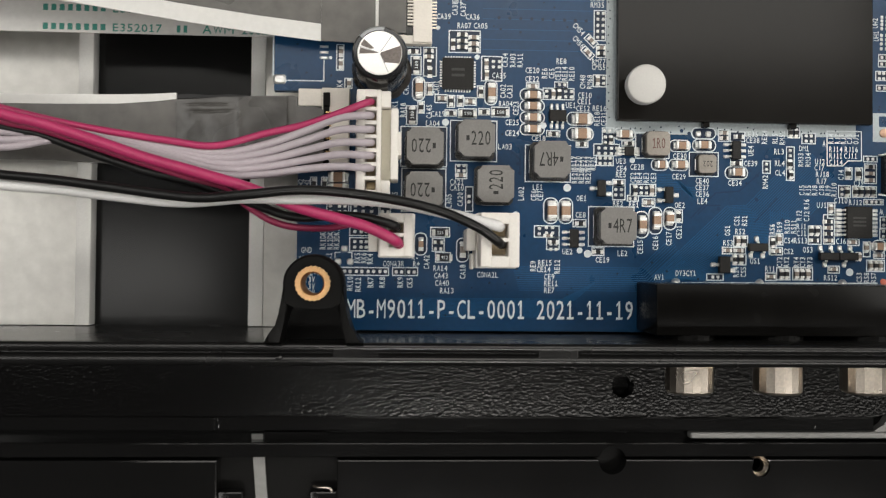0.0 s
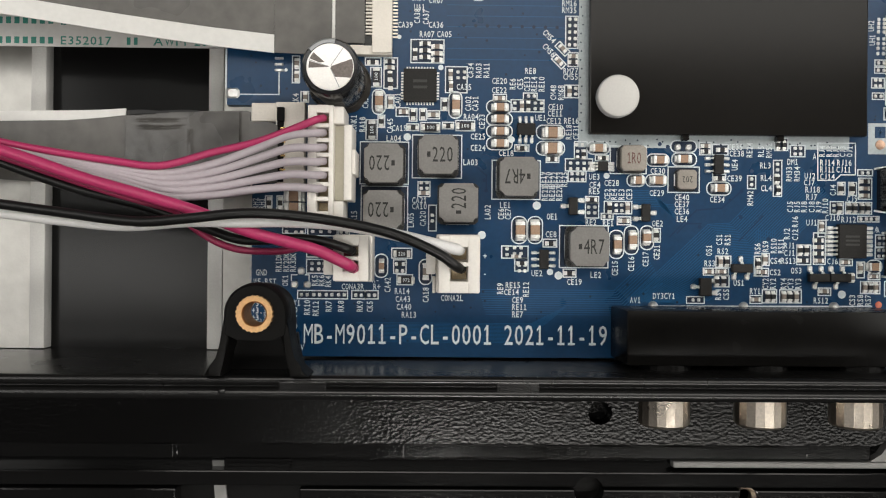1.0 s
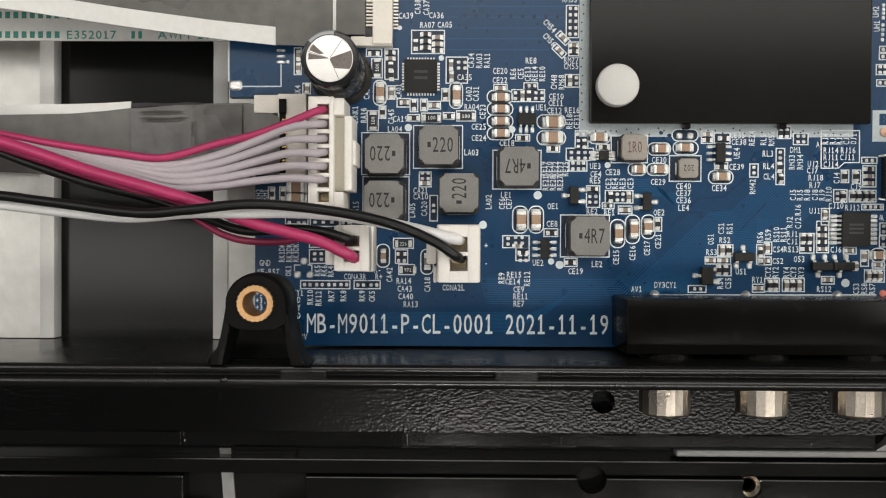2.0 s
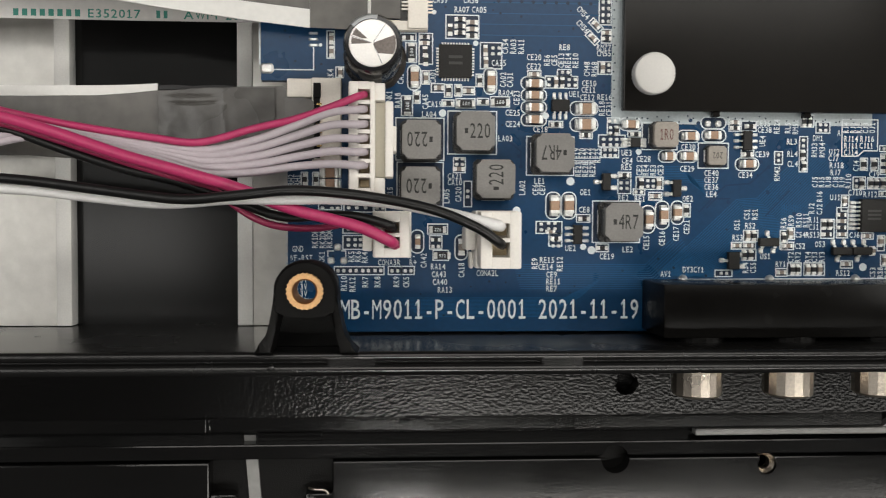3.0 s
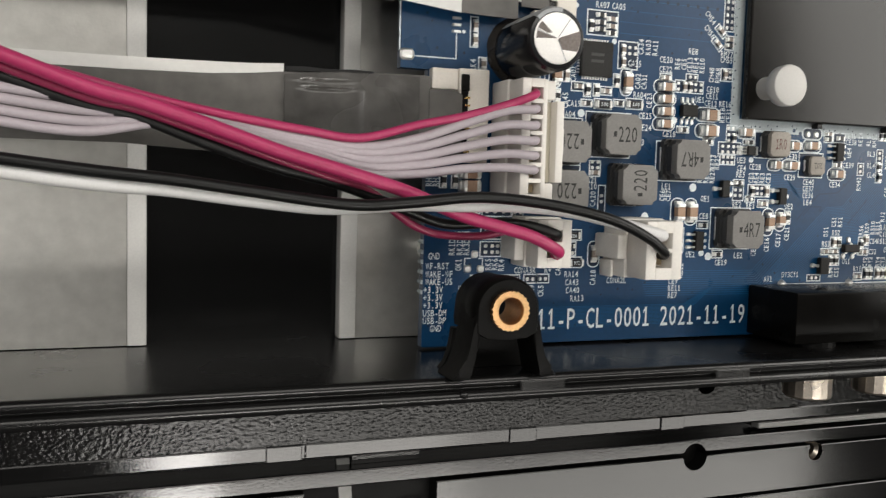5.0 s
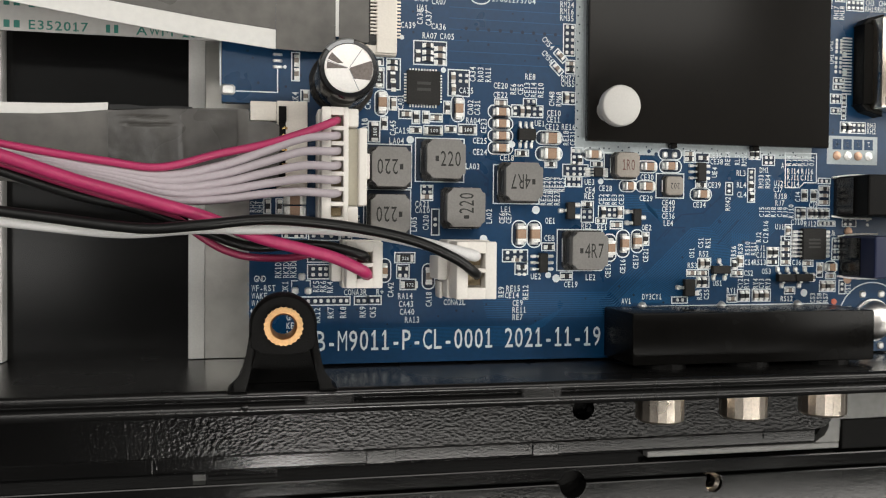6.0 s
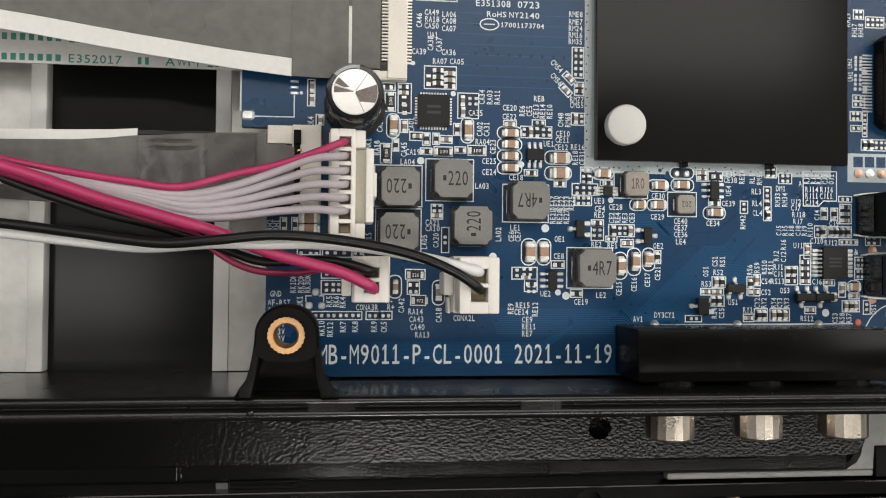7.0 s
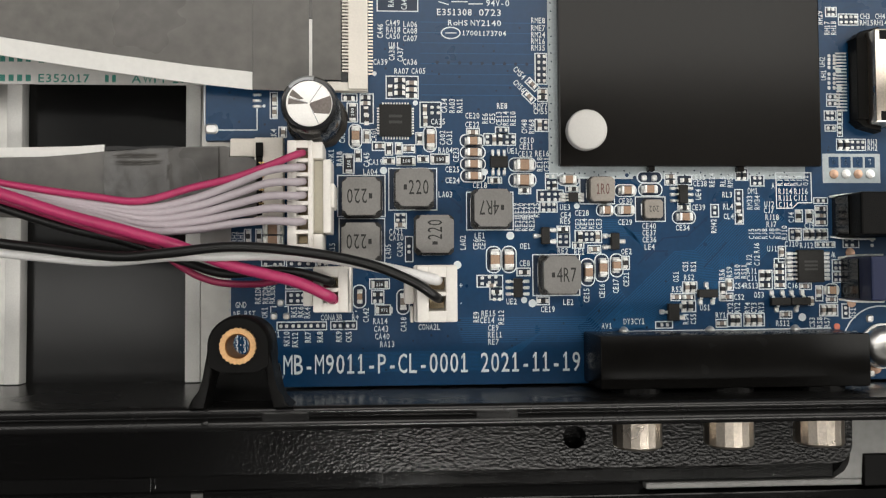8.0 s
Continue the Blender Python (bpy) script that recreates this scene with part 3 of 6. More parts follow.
def electrolytic(x, y):
    c = thing("electrolytic_capacitor", x, y, 0, 0, "black-sleeved electrolytic capacitor with a scored aluminium top", "capacitor")
    part("sleeve", lathe(bmesh.new(), [(3.85, 0.0), (3.9, 0.6), (3.95, 11.1), (3.65, 11.6), (3.2, 11.65)], 56), SLEEVE, c, smooth=True)
    can = part("can_top", lathe(bmesh.new(), [(3.22, 11.2), (3.22, 11.6), (3.1, 11.7), (0, 11.72)], 56), ALU, c, "bright scored aluminium vent top", True)
    bm = bmesh.new()
    lathe(bm, [(4.6, 0.02), (4.35, 0.6), (3.95, 1.1)], 60)
    for v in bm.verts:
        k = 1 + 0.06 * noise.noise(v.co * 0.5)
        v.co.x *= k
        v.co.y *= k
    part("glue", bm, GLUE, c, "dark glue round the base", True)
    bm = bmesh.new()
    a = [radians(80 + 60 * i / 10) for i in range(11)]
    lo = [bm.verts.new((3.93 * math.cos(t), 3.93 * math.sin(t), 0.8)) for t in a]
    hi = [bm.verts.new((3.98 * math.cos(t), 3.98 * math.sin(t), 11.1)) for t in a]
    md = [bm.verts.new((3.69 * math.cos(t), 3.69 * math.sin(t), 11.63)) for t in a]
    tp = [bm.verts.new((3.23 * math.cos(t), 3.23 * math.sin(t), 11.69)) for t in a]
    for p, q in ((lo, hi), (hi, md), (md, tp)):
        for i in range(10):
            bm.faces.new((p[i], p[i + 1], q[i + 1], q[i]))
    part("polarity_stripe", bm, SLEEVE_GREY, c, "grey polarity stripe", True)
    # sectors of the top that carry the painted dark reflection
    for name, first, last, r0, r1, lean in (("reflection_flap", -62, 20, 0.15, 3.08, 0.1), ("reflection_flap", 139, 158, 0.1, 2.9, 0.1), ("reflection_flap", 165, 186, 0.1, 2.85, 0.12)):
        bm = bmesh.new()
        n = 8
        a = [radians(first + (last - first) * i / n) for i in range(n + 1)]
        ring = [(r0 * math.cos(q), r0 * math.sin(q)) for q in a] + [(r1 * math.cos(q), r1 * math.sin(q)) for q in reversed(a)]
        high = max(p[1] for p in ring)
        top = [bm.verts.new((px, py, 11.74 - lean * (high - py))) for px, py in ring]
        bm.faces.new(top)
        wall = [bm.verts.new((px, py, 10.8)) for px, py in ring]
        for i in range(len(ring)):
            j = (i + 1) % len(ring)
            bm.faces.new((top[i], wall[i], wall[j], top[j]))
        for v in top:
            v.co.z += lean * 0.55 * (high - min(p[1] for p in ring))
        bmesh.ops.recalc_face_normals(bm, faces=bm.faces[:])
        part(name, bm, VENT_REFLECTION, can, "leaning vent sector coloured as a dark reflection")
    for t in (56, -65, 162):
        bm = box(bmesh.new(), 0.15, -0.05, 11.7, 3.0, 0.05, 11.73)
        bmesh.ops.rotate(bm, matrix=Matrix.Rotation(radians(t), 3, "Z"), cent=(0, 0, 0), verts=bm.verts[:])
        part("vent_score", bm, SLEEVE_GREY, can)
    return c


electrolytic(-9.7, 29.4)


# ---- plugs and wires ----
def socketed_plug(x, y, pins, pitch, w, length, h, label, latch):
    """A nylon plug in its pin header: open chambers along y, a latch bar on the +x side if wanted."""
    base = thing("pin_header", x, y, 0, 0, "ivory nylon pin header soldered to the blue board", "connector", "pin headers")
    d = thing("wire_harness", x, y, 0, 0, label, "wire harness", "wire harnesses")
    hw, hl = w / 2, length / 2
    part("shroud", box(bmesh.new(), -hw - 0.3, -hl - 0.2, 0.0, hw + 0.3, hl + 0.2, h * 0.55, 0.25), IVORY, base, smooth=True)
    x0, x1 = (-hw * 0.42, hw * 0.3) if latch else (-hw * 0.42, hw * 0.42)
    back = hw * 0.62 if latch else hw
    housing = part("housing", box(bmesh.new(), -hw, -hl, h * 0.55, x0, hl, h, 0.2), IVORY, d, smooth=True)
    part("back_wall", box(bmesh.new(), x1, -hl, h * 0.55, back, hl, h, 0.2), IVORY, housing, smooth=True)
    if latch:
        for s in (-1, 1):
            part("latch_shoulder", box(bmesh.new(), back - 0.1, s * hl * 0.83 - 1.2, h * 0.55, hw + 0.5, s * hl * 0.83 + 1.2, h * 0.95, 0.2), IVORY, housing, smooth=True)
    first = -(pins - 1) / 2 * pitch
    edges = [-hl] + [first + pitch * (i + 0.5) for i in range(pins - 1)] + [hl]
    for i, e in enumerate(edges):
        t = 0.28 if 0 < i < len(edges) - 1 else max(0.4, hl - abs(first) - pitch * 0.36)
        part("divider", box(bmesh.new(), x0 - 0.05, max(e - t, -hl + 0.01), h * 0.55, x1 + 0.05, min(e + t, hl - 0.01), h - 0.02, 0.06), IVORY, housing)
    part("chamber_floor", box(bmesh.new(), x0, -hl + 0.2, h * 0.55, x1, hl - 0.2, h * 0.74), IVORY, housing)
    for i in range(pins):
        c = first + pitch * i
        # real contacts, widened so that they also darken the wells
        part("contact", box(bmesh.new(), x0 + 0.15, c - pitch * 0.27, h * 0.74, x1 - 0.12, c + pitch * 0.27, h * 0.8, 0.1), CRIMP, housing, "crimp contact, broad and dull for the shading of its well")
    if latch:
        part("latch_bar", box(bmesh.new(), hw + 0.55, -hl * 0.66, h * 0.3, hw + 1.65, hl * 0.66, h * 0.98, 0.2), IVORY, d, smooth=True)
        part("latch_bump", box(bmesh.new(), hw + 1.4, -hl * 0.2, h * 0.3, hw + 2.1, hl * 0.24, h * 0.9, 0.2), IVORY, d, smooth=True)
        part("latch_slot", box(bmesh.new(), back + 0.02, -hl * 0.66, h * 0.4, hw + 0.54, hl * 0.66, h * 0.8), IVORY_SHADE, d)
    return base, d


WIRES = {
    "black": [(8.1, 2.6, 9.3), (7.3, 3.0, 11.3), (4.3, 5.0, 12.0), (-1.7, 7.4, 12.5), (-10.4, 9.1, 12.5), (-19.8, 9.8, 13.0), (-28.3, 9.0, 13.0), (-35.4, 8.6, 12.0), (-46.5, 9.9, 11.0), (-54.5, 10.9, 10.5), (-62.4, 11.6, 10.0), (-73.2, 12.8, 10.0)],
    "white": [(7.9, 5.2, 9.3), (6.7, 5.4, 10.9), (0.8, 6.8, 10.5), (-7.2, 8.3, 10.5), (-15.2, 8.8, 10.5), (-21.5, 8.7, 11.0), (-28.6, 8.7, 11.0), (-37.5, 8.1, 10.0), (-47.0, 8.9, 9.5), (-55.1, 9.8, 9.0), (-62.9, 10.3, 9.0), (-73.7, 11.6, 9.0)],
    "pink": [(-10.9, 23.1, 8.5), (-11.9, 22.5, 10.2), (-15.5, 21.1, 9.8), (-20.4, 19.6, 8.5), (-26.1, 18.3, 8.0), (-33.3, 16.4, 8.0), (-39.7, 17.0, 8.0), (-47.9, 18.2, 7.5), (-55.2, 19.5, 7.0), (-64.0, 21.5, 7.0), (-75.1, 24.2, 7.0)],
    "mag": [(-6.7, 2.5, 7.5), (-7.6, 3.2, 9.6), (-11.2, 4.9, 10.0), (-15.2, 6.0, 10.0), (-20.9, 7.5, 10.0), (-28.0, 10.2, 10.3), (-35.2, 12.3, 10.0), (-43.2, 14.5, 9.5), (-51.3, 17.2, 9.0), (-57.6, 19.1, 9.0), (-63.1, 20.4, 9.0), (-74.0, 24.2, 9.0)],
    "mblk": [(-6.9, 4.9, 7.5), (-7.7, 5.3, 9.2), (-11.3, 6.3, 8.5), (-15.4, 6.6, 7.8), (-22.0, 6.3, 7.5), (-27.7, 8.1, 7.5), (-35.8, 10.9, 7.5), (-43.8, 12.8, 7.5), (-51.9, 15.4, 7.2), (-58.4, 17.7, 7.0), (-64.0, 18.8, 7.0), (-75.1, 22.4, 7.0)],
    "sheen_loop": [(-7.2, 3.8, 7.0), (-12.2, 5.5, 7.0), (-17.1, 4.8, 6.5), (-22.1, 4.9, 6.5), (-25.4, 5.8, 6.5), (-28.1, 7.4, 7.0), (-31.7, 10.0, 7.5), (-37.3, 11.8, 7.8), (-43.7, 13.8, 7.8), (-51.7, 16.4, 7.8), (-58.1, 18.4, 7.8), (-63.6, 19.5, 7.8), (-74.6, 23.2, 7.8)],
    "l0": [(-10.9, 21.1, 8.5), (-11.8, 20.8, 10.2), (-15.5, 20.4, 9.8), (-20.4, 18.7, 8.5), (-26.1, 16.7, 8.0), (-32.6, 15.4, 7.6), (-39.9, 16.1, 7.4), (-48.0, 17.5, 7.0), (-55.2, 18.7, 7.0), (-64.0, 20.3, 7.0), (-75.0, 21.7, 7.0)],
    "l1": [(-10.8, 19.1, 8.5), (-11.8, 18.8, 10.2), (-15.5, 18.7, 9.8), (-20.4, 17.3, 8.5), (-26.1, 15.6, 8.0), (-32.6, 14.7, 7.6), (-39.9, 15.7, 7.4), (-48.0, 17.1, 7.0), (-55.2, 18.3, 7.0), (-64.0, 19.2, 7.0), (-75.0, 20.5, 7.0)],
    "l2": [(-10.8, 17.2, 8.5), (-11.8, 16.9, 10.2), (-15.5, 16.9, 9.8), (-20.3, 15.9, 8.5), (-26.1, 14.5, 8.0), (-32.6, 13.9, 7.6), (-39.9, 15.3, 7.4), (-48.0, 16.7, 7.0), (-55.2, 17.9, 7.0), (-64.0, 18.1, 7.0), (-75.0, 19.3, 7.0)],
    "l3": [(-10.8, 15.3, 8.5), (-11.8, 15.1, 10.2), (-15.4, 15.2, 9.8), (-20.3, 14.5, 8.5), (-26.0, 13.5, 8.0), (-32.6, 13.1, 7.6), (-39.9, 14.9, 7.4), (-48.0, 16.2, 7.0), (-55.2, 17.5, 7.0), (-63.9, 16.9, 7.0), (-75.0, 18.1, 7.0)],
    "l4": [(-10.8, 13.5, 8.5), (-11.8, 13.3, 10.2), (-15.4, 13.5, 9.8), (-20.3, 13.2, 8.5), (-26.0, 12.4, 8.0), (-32.5, 12.3, 7.6), (-39.9, 14.5, 7.4), (-48.0, 15.8, 7.0), (-55.2, 17.1, 7.0), (-63.9, 15.8, 7.0), (-74.9, 16.9, 7.0)],
}


def wire(harness, key, r, material, label):
    o = harness.matrix_world.translation / MM
    part("wire", tube(bmesh.new(), [Vector(p) - o for p in WIRES[key]], r), material, harness, label, True)


base, ribbon_harness = socketed_plug(-10.8, 17.0, 7, 2.0, 4.4, 15.6, 9.2, "ivory seven-way plug with one magenta and five lilac wires", True)
base, power_harness = socketed_plug(-7.1, 3.9, 2, 2.1, 4.9, 6.3, 8.0, "ivory two-way plug with thick magenta and black wires", False)
part("side_key", box(bmesh.new(), -4.2, -2.4, 0.0, -2.8, 1.6, 4.6, 0.2), IVORY, base, smooth=True)
base, speaker_harness = socketed_plug(7.75, 3.25, 2, 2.7, 5.6, 7.8, 10.7, "ivory two-way plug with thick white and black wires", False)
part("side_key", box(bmesh.new(), -4.5, -1.5, 0.0, -3.12, 1.8, 6.4, 0.25), IVORY, base, smooth=True)
part("foot", box(bmesh.new(), -3.6, -4.3, 0.0, -3.12, -1.9, 3.2, 0.2), IVORY, base, smooth=True)
bpy.context.view_layer.update()
wire(speaker_harness, "black", 0.68, PVC_BLACK, "thick black insulated wire crossing over the others")
wire(speaker_harness, "white", 0.8, PVC_WHITE, "thick white insulated wire beside the black one")
wire(power_harness, "mag", 0.8, PVC_PINK, "thick magenta insulated wire")
wire(power_harness, "mblk", 0.64, PVC_BLACK, "black insulated wire beside the magenta one")
# loop of the black wire, its reflected red put into the colour
wire(power_harness, "sheen_loop", 0.5, PVC_RED_SHEEN, "loop of black wire coloured with its dark red sheen")
wire(ribbon_harness, "pink", 0.52, PVC_PINK, "thin magenta edge wire of the ribbon")
for i in range(5):
    wire(ribbon_harness, "l%d" % i, 0.55, PVC_LILAC, "thin lilac-grey wire of the ribbon")


# ---- flat cables ----
def flat_cable_top():
    c = thing("flat_cable", 0, 0, 0, 0, "wide dark grey shielded flat cable with a white edge", "flat cable")
    st = [(-130, 48.5, 95, 6.0, 6.0), (-90, 44.8, 95, 5.2, 5.2), (-54.4, 40.4, 95, 4.0, 4.0), (-40, 38.4, 95, 3.2, 3.4), (-28, 36.9, 95, 2.8, 2.8), (-18.9, 36.0, 95, 2.5, 2.5)]
    part("shield", ribbon(bmesh.new(), st), CABLE_GREY, c, smooth=True)
    wt = [(x, ya - 2.65, ya - 0.02, za - 0.05, za - 0.05) for x, ya, yb, za, zb in st]
    part("white_edge", ribbon(bmesh.new(), wt), CABLE_WHITE, c, "white bare edge of the cable", True)
    part("stiffener", ribbon(bmesh.new(), [(-18.88, 33.4, 95, 2.5, 2.5), (-14, 33.3, 95, 2.2, 2.2), (-10.7, 33.4, 95, 1.9, 1.9)]), CABLE_GREY, c, smooth=True)
    part("stiffener", ribbon(bmesh.new(), [(-10.2, 35.1, 95, 1.8, 1.8), (-6.0, 35.1, 95, 1.6, 1.6)]), CABLE_GREY, c, smooth=True)
    part("stiffener_notch", ribbon(bmesh.new(), [(-10.69, 44.25, 95, 1.84, 1.84), (-10.21, 44.25, 95, 1.84, 1.84)]), TAPE, c)
    part("white_seam", ribbon(bmesh.new(), [(-10.68, 35.7, 44.2, 1.75, 1.75), (-10.22, 35.7, 44.2, 1.75, 1.75)]), CABLE_WHITE, c)


def flat_cable_under():
    c = thing("flat_cable", 0, 0, 0, 0, "pale flat cable with green printed rating text", "flat cable")
    part("film", ribbon(bmesh.new(), [(-130, 35.00, 60, -2.0, -2.0), (-57, 35.00, 60, -2.0, -2.0), (-26.6, 35.00, 60, -2.0, -2.0)]), CABLE_PALE, c)
    for row in range(2):
        y = 35.89 + row * 2.95
        for k in range(8):
            part("print_bar", box(bmesh.new(), -62.05 + k * 1.25, y - 0.5, -1.99, -61.3 + k * 1.25, y + 0.5, -1.975), INK_GREEN, c)
        letters("print_number", "E352017", -47.70, y, -2.0, 1.2, 7.51, INK_GREEN, c)
        for dx in (-0.7, 0.35):
            part("print_bar", box(bmesh.new(), -40.95 + dx, y - 0.55, -1.99, -40.95 + dx + 0.55, y + 0.55, -1.975), INK_GREEN, c)
        letters("print_style", "AWM", -35.30, y, -2.0, 1.2, 4.70, INK_GREEN, c)
        letters("print_size", "20624", -29.10, y, -2.0, 1.2, 5.0, INK_GREEN, c)


def creased_tape():
    """A sheet of tape over the cable with a fold, a pinched slit and shallow waves."""
    bm = bmesh.new()
    nx, ny = 56, 66
    slope = [(-41.0, -0.4), (-34.0, 0.4), (-29.5, 0.9), (-24.0, 1.2)]

    def under(x):
        for (xa, za), (xb, zb) in zip(slope, slope[1:]):
            if x <= xb:
                return za + (zb - za) * (x - xa) / (xb - xa)
        return slope[-1][1]

    grid = []
    for i in range(nx + 1):
        x = -41.0 + 17.0 * i / nx
        row = []
        for k in range(ny + 1):
            y = 14.3 + (10.0 + 0.6 * min(1.0, i / 20)) * k / ny
            z = under(x) + 0.34 + 0.08 * noise.noise(Vector((x * 0.45, y * 0.3, 1.7))) + 0.02 * noise.noise(Vector((x * 1.6, y * 1.1, 4.2)))
            z += 0.15 * math.exp(-((x + 31.2 + 0.05 * (y - 20)) / 0.22) ** 2) * (0.4 if y > 22.6 else 1.0)
            z -= 0.26 * math.exp(-((y - 22.7 - 0.008 * (x + 36) ** 2) / 0.16) ** 2) * math.exp(-((x + 35.8) / 3.2) ** 4)
            z -= 0.16 * math.exp(-((y - 23.75) / 0.16) ** 2) * math.exp(-((x + 36.2) / 3.6) ** 4)
            row.append(bm.verts.new((x, y, z)))
        grid.append(row)
    for i in range(nx):
        for k in range(ny):
            bm.faces.new((grid[i][k], grid[i + 1][k], grid[i + 1][k + 1], grid[i][k + 1]))
    rim = [r[0] for r in grid] + grid[-1][1:] + [r[-1] for r in reversed(grid[:-1])] + grid[0][-2:0:-1]
    low = [bm.verts.new((v.co.x, v.co.y, under(v.co.x) + 0.02)) for v in rim]
    for a in range(len(rim)):
        b = (a + 1) % len(rim)
        bm.faces.new((rim[a], low[a], low[b], rim[b]))
    return bm


def flat_cable_mid():
    c = thing("flat_cable", 0, 0, 0, 0, "dark grey flat cable with a white edge, creased near its socket", "flat cable")
    st = [(-130, 15.0, 23.6, -3, -3), (-60, 15.1, 23.7, -1.3, -1.3), (-50, 14.5, 23.85, -0.95, -0.95), (-45, 14.3, 24.2, -0.65, -0.65), (-41, 14.2, 24.6, -0.4, -0.4), (-34, 14.2, 24.9, 0.4, 0.4), (-29.5, 14.2, 25.1, 0.9, 0.9), (-23, 14.2, 25.2, 1.2, 1.2), (-22.45, 14.2, 25.0, 1.3, 1.3)]
    part("shield", ribbon(bmesh.new(), st), CABLE_GREY, c, smooth=True)
    part("tape", creased_tape(), TAPE, c, "creased dark tape", True)
    # shade of the fold, laid on as a thin black ribbon
    part("crease", ribbon(bmesh.new(), [(-40.9, 24.7, 25.3, -0.2, -0.2), (-38.5, 24.75, 25.35, 0.2, 0.2), (-36, 24.8, 25.15, 0.55, 0.55), (-32.5, 24.85, 25.3, 0.85, 0.85), (-30, 25.0, 25.2, 1.05, 1.05)], 0.1), PVC_BLACK, c, "black strip painted as the shade of a crease in the cable edge", True)
    part("stiffener", ribbon(bmesh.new(), [(-22.6, 14.6, 23.5, 1.45, 1.45), (-20.0, 14.6, 23.5, 2.05, 2.05), (-19.0, 14.6, 23.3, 2.15, 2.15), (-18.35, 14.6, 22.9, 2.2, 2.2)], 0.15), CABLE_GREY, c, "stiff cable end in the socket", True)
    wt = [(-130, 23.62, 25.4, -3, -3), (-60, 23.72, 25.2, -1.3, -1.3), (-50, 23.87, 25.3, -0.95, -0.95), (-45, 24.22, 25.4, -0.65, -0.65), (-41.1, 24.62, 25.6, -0.35, -0.35)]
    part("white_edge", ribbon(bmesh.new(), wt), CABLE_WHITE, c, "white bare edge of the cable")


flat_cable_top()
flat_cable_under()
flat_cable_mid()


def cable_socket_long():
    d = thing("flat_cable_socket", -3.9, 33.5, 0, 0, "long cream flat-cable socket with fine gold contacts", "socket")
    part("body", box(bmesh.new(), -1.0, 0.2, 0.0, 1.9, 60, 1.9, 0.12), CREAM, d)
    part("foot", box(bmesh.new(), -4.2, 0.0, 0.0, 1.9, 1.4, 1.5, 0.12), CREAM, d)
    part("latch", box(bmesh.new(), -2.2, 1.2, 0.5, -1.02, 60, 1.5, 0.1), BLACK_SATIN, d, "black latch")
    pin = to_mesh("contact", box(bmesh.new(), -0.95, -0.11, 0.9, 0.05, 0.11, 1.98), CREAM)
    tail = to_mesh("contact_tail", box(bmesh.new(), 0.0, -0.11, 0.0, 0.75, 0.11, 0.28), NICKEL)
    for i in range(40):
        y = 2.9 + 0.5 * i
        for name, me, x in (("contact", pin, -0.95), ("contact_tail", tail, 1.92)):
            o = new(name, me)
            o.parent = d
            o.matrix_basis = pose(x * MM, y * MM, 0)
    return d


def cable_socket_short():
    d = thing("flat_cable_socket", -18.3, 20.2, 0, 0, "cream flat-cable socket with a black latch", "socket")
    part("body", box(bmesh.new(), -0.4, -6.0, 0.0, 3.8, 6.2, 1.9, 0.12), CREAM, d)
    part("foot", box(bmesh.new(), -4.0, 3.4, 0.0, -0.42, 6.1, 1.5, 0.15), CREAM, d)
    part("latch", box(bmesh.new(), -0.15, 3.3, 1.0, 0.9, 5.4, 2.35, 0.1), BLACK_MATT, d, "black latch")
    # no recess is cut: a raised black bar gives the slot's dark
    part("cable_slot", box(bmesh.new(), -0.15, -5.4, 1.0, 0.8, 3.28, 2.05), BLACK_MATT, d, "black bar painted as the dark of the slot along the contacts")
    pin = to_mesh("contact", box(bmesh.new(), 0.3, -0.13, 1.95, 1.05, 0.13, 2.2), GOLD)
    for i in range(8):
        o = new("contact", pin)
        o.parent = d
        o.matrix_basis = pose(0, (-4.6 + i) * MM, 0)


cable_socket_long()
cable_socket_short()


# ---- board details: silkscreen, pads, small parts ----
ink = bmesh.new()
strip = bmesh.new()
bare = bmesh.new()
solder = bmesh.new()


def quad(bm, pts, z):
    bm.faces.new([bm.verts.new((x, y, z)) for x, y in pts])


def line(x0, y0, x1, y1, w=0.17):
    d = Vector((x1 - x0, y1 - y0)).normalized()
    n = Vector((-d.y, d.x)) * w / 2
    e = d * w / 2
    a, b = Vector((x0, y0)) - e, Vector((x1, y1)) + e
    quad(ink, [tuple(a - n), tuple(b - n), tuple(b + n), tuple(a + n)], 0.022)


def loop_line(points, w=0.17, z=0.018):
    """A closed inked line of even width."""
    c = Vector((sum(p[0] for p in points), sum(p[1] for p in points))) / len(points)
    n = len(points)
    ins, out = [], []
    for i in range(n):
        p, q, r = Vector(points[i - 1]), Vector(points[i]), Vector(points[(i + 1) % n])
        a, b = (q - p).normalized(), (r - q).normalized()
        m = Vector((-a.y - b.y, a.x + b.x)).normalized()
        k = w / 2 / max(0.4, m.dot(Vector((-a.y, a.x))))
        ins.append(ink.verts.new((*(q + m * k), z)))
        out.append(ink.verts.new((*(q - m * k), z)))
    for i in range(n):
        j = (i + 1) % n
        ink.faces.new((out[i], out[j], ins[j], ins[i]))


layer = 0.0100


def frame_line(x0, y0, x1, y1):
    loop_line([(x0, y0), (x1, y0), (x1, y1), (x0, y1)])
    global layer
    layer += 0.00004
    quad(bare, [(x0, y0), (x1, y0), (x1, y1), (x0, y1)], layer)


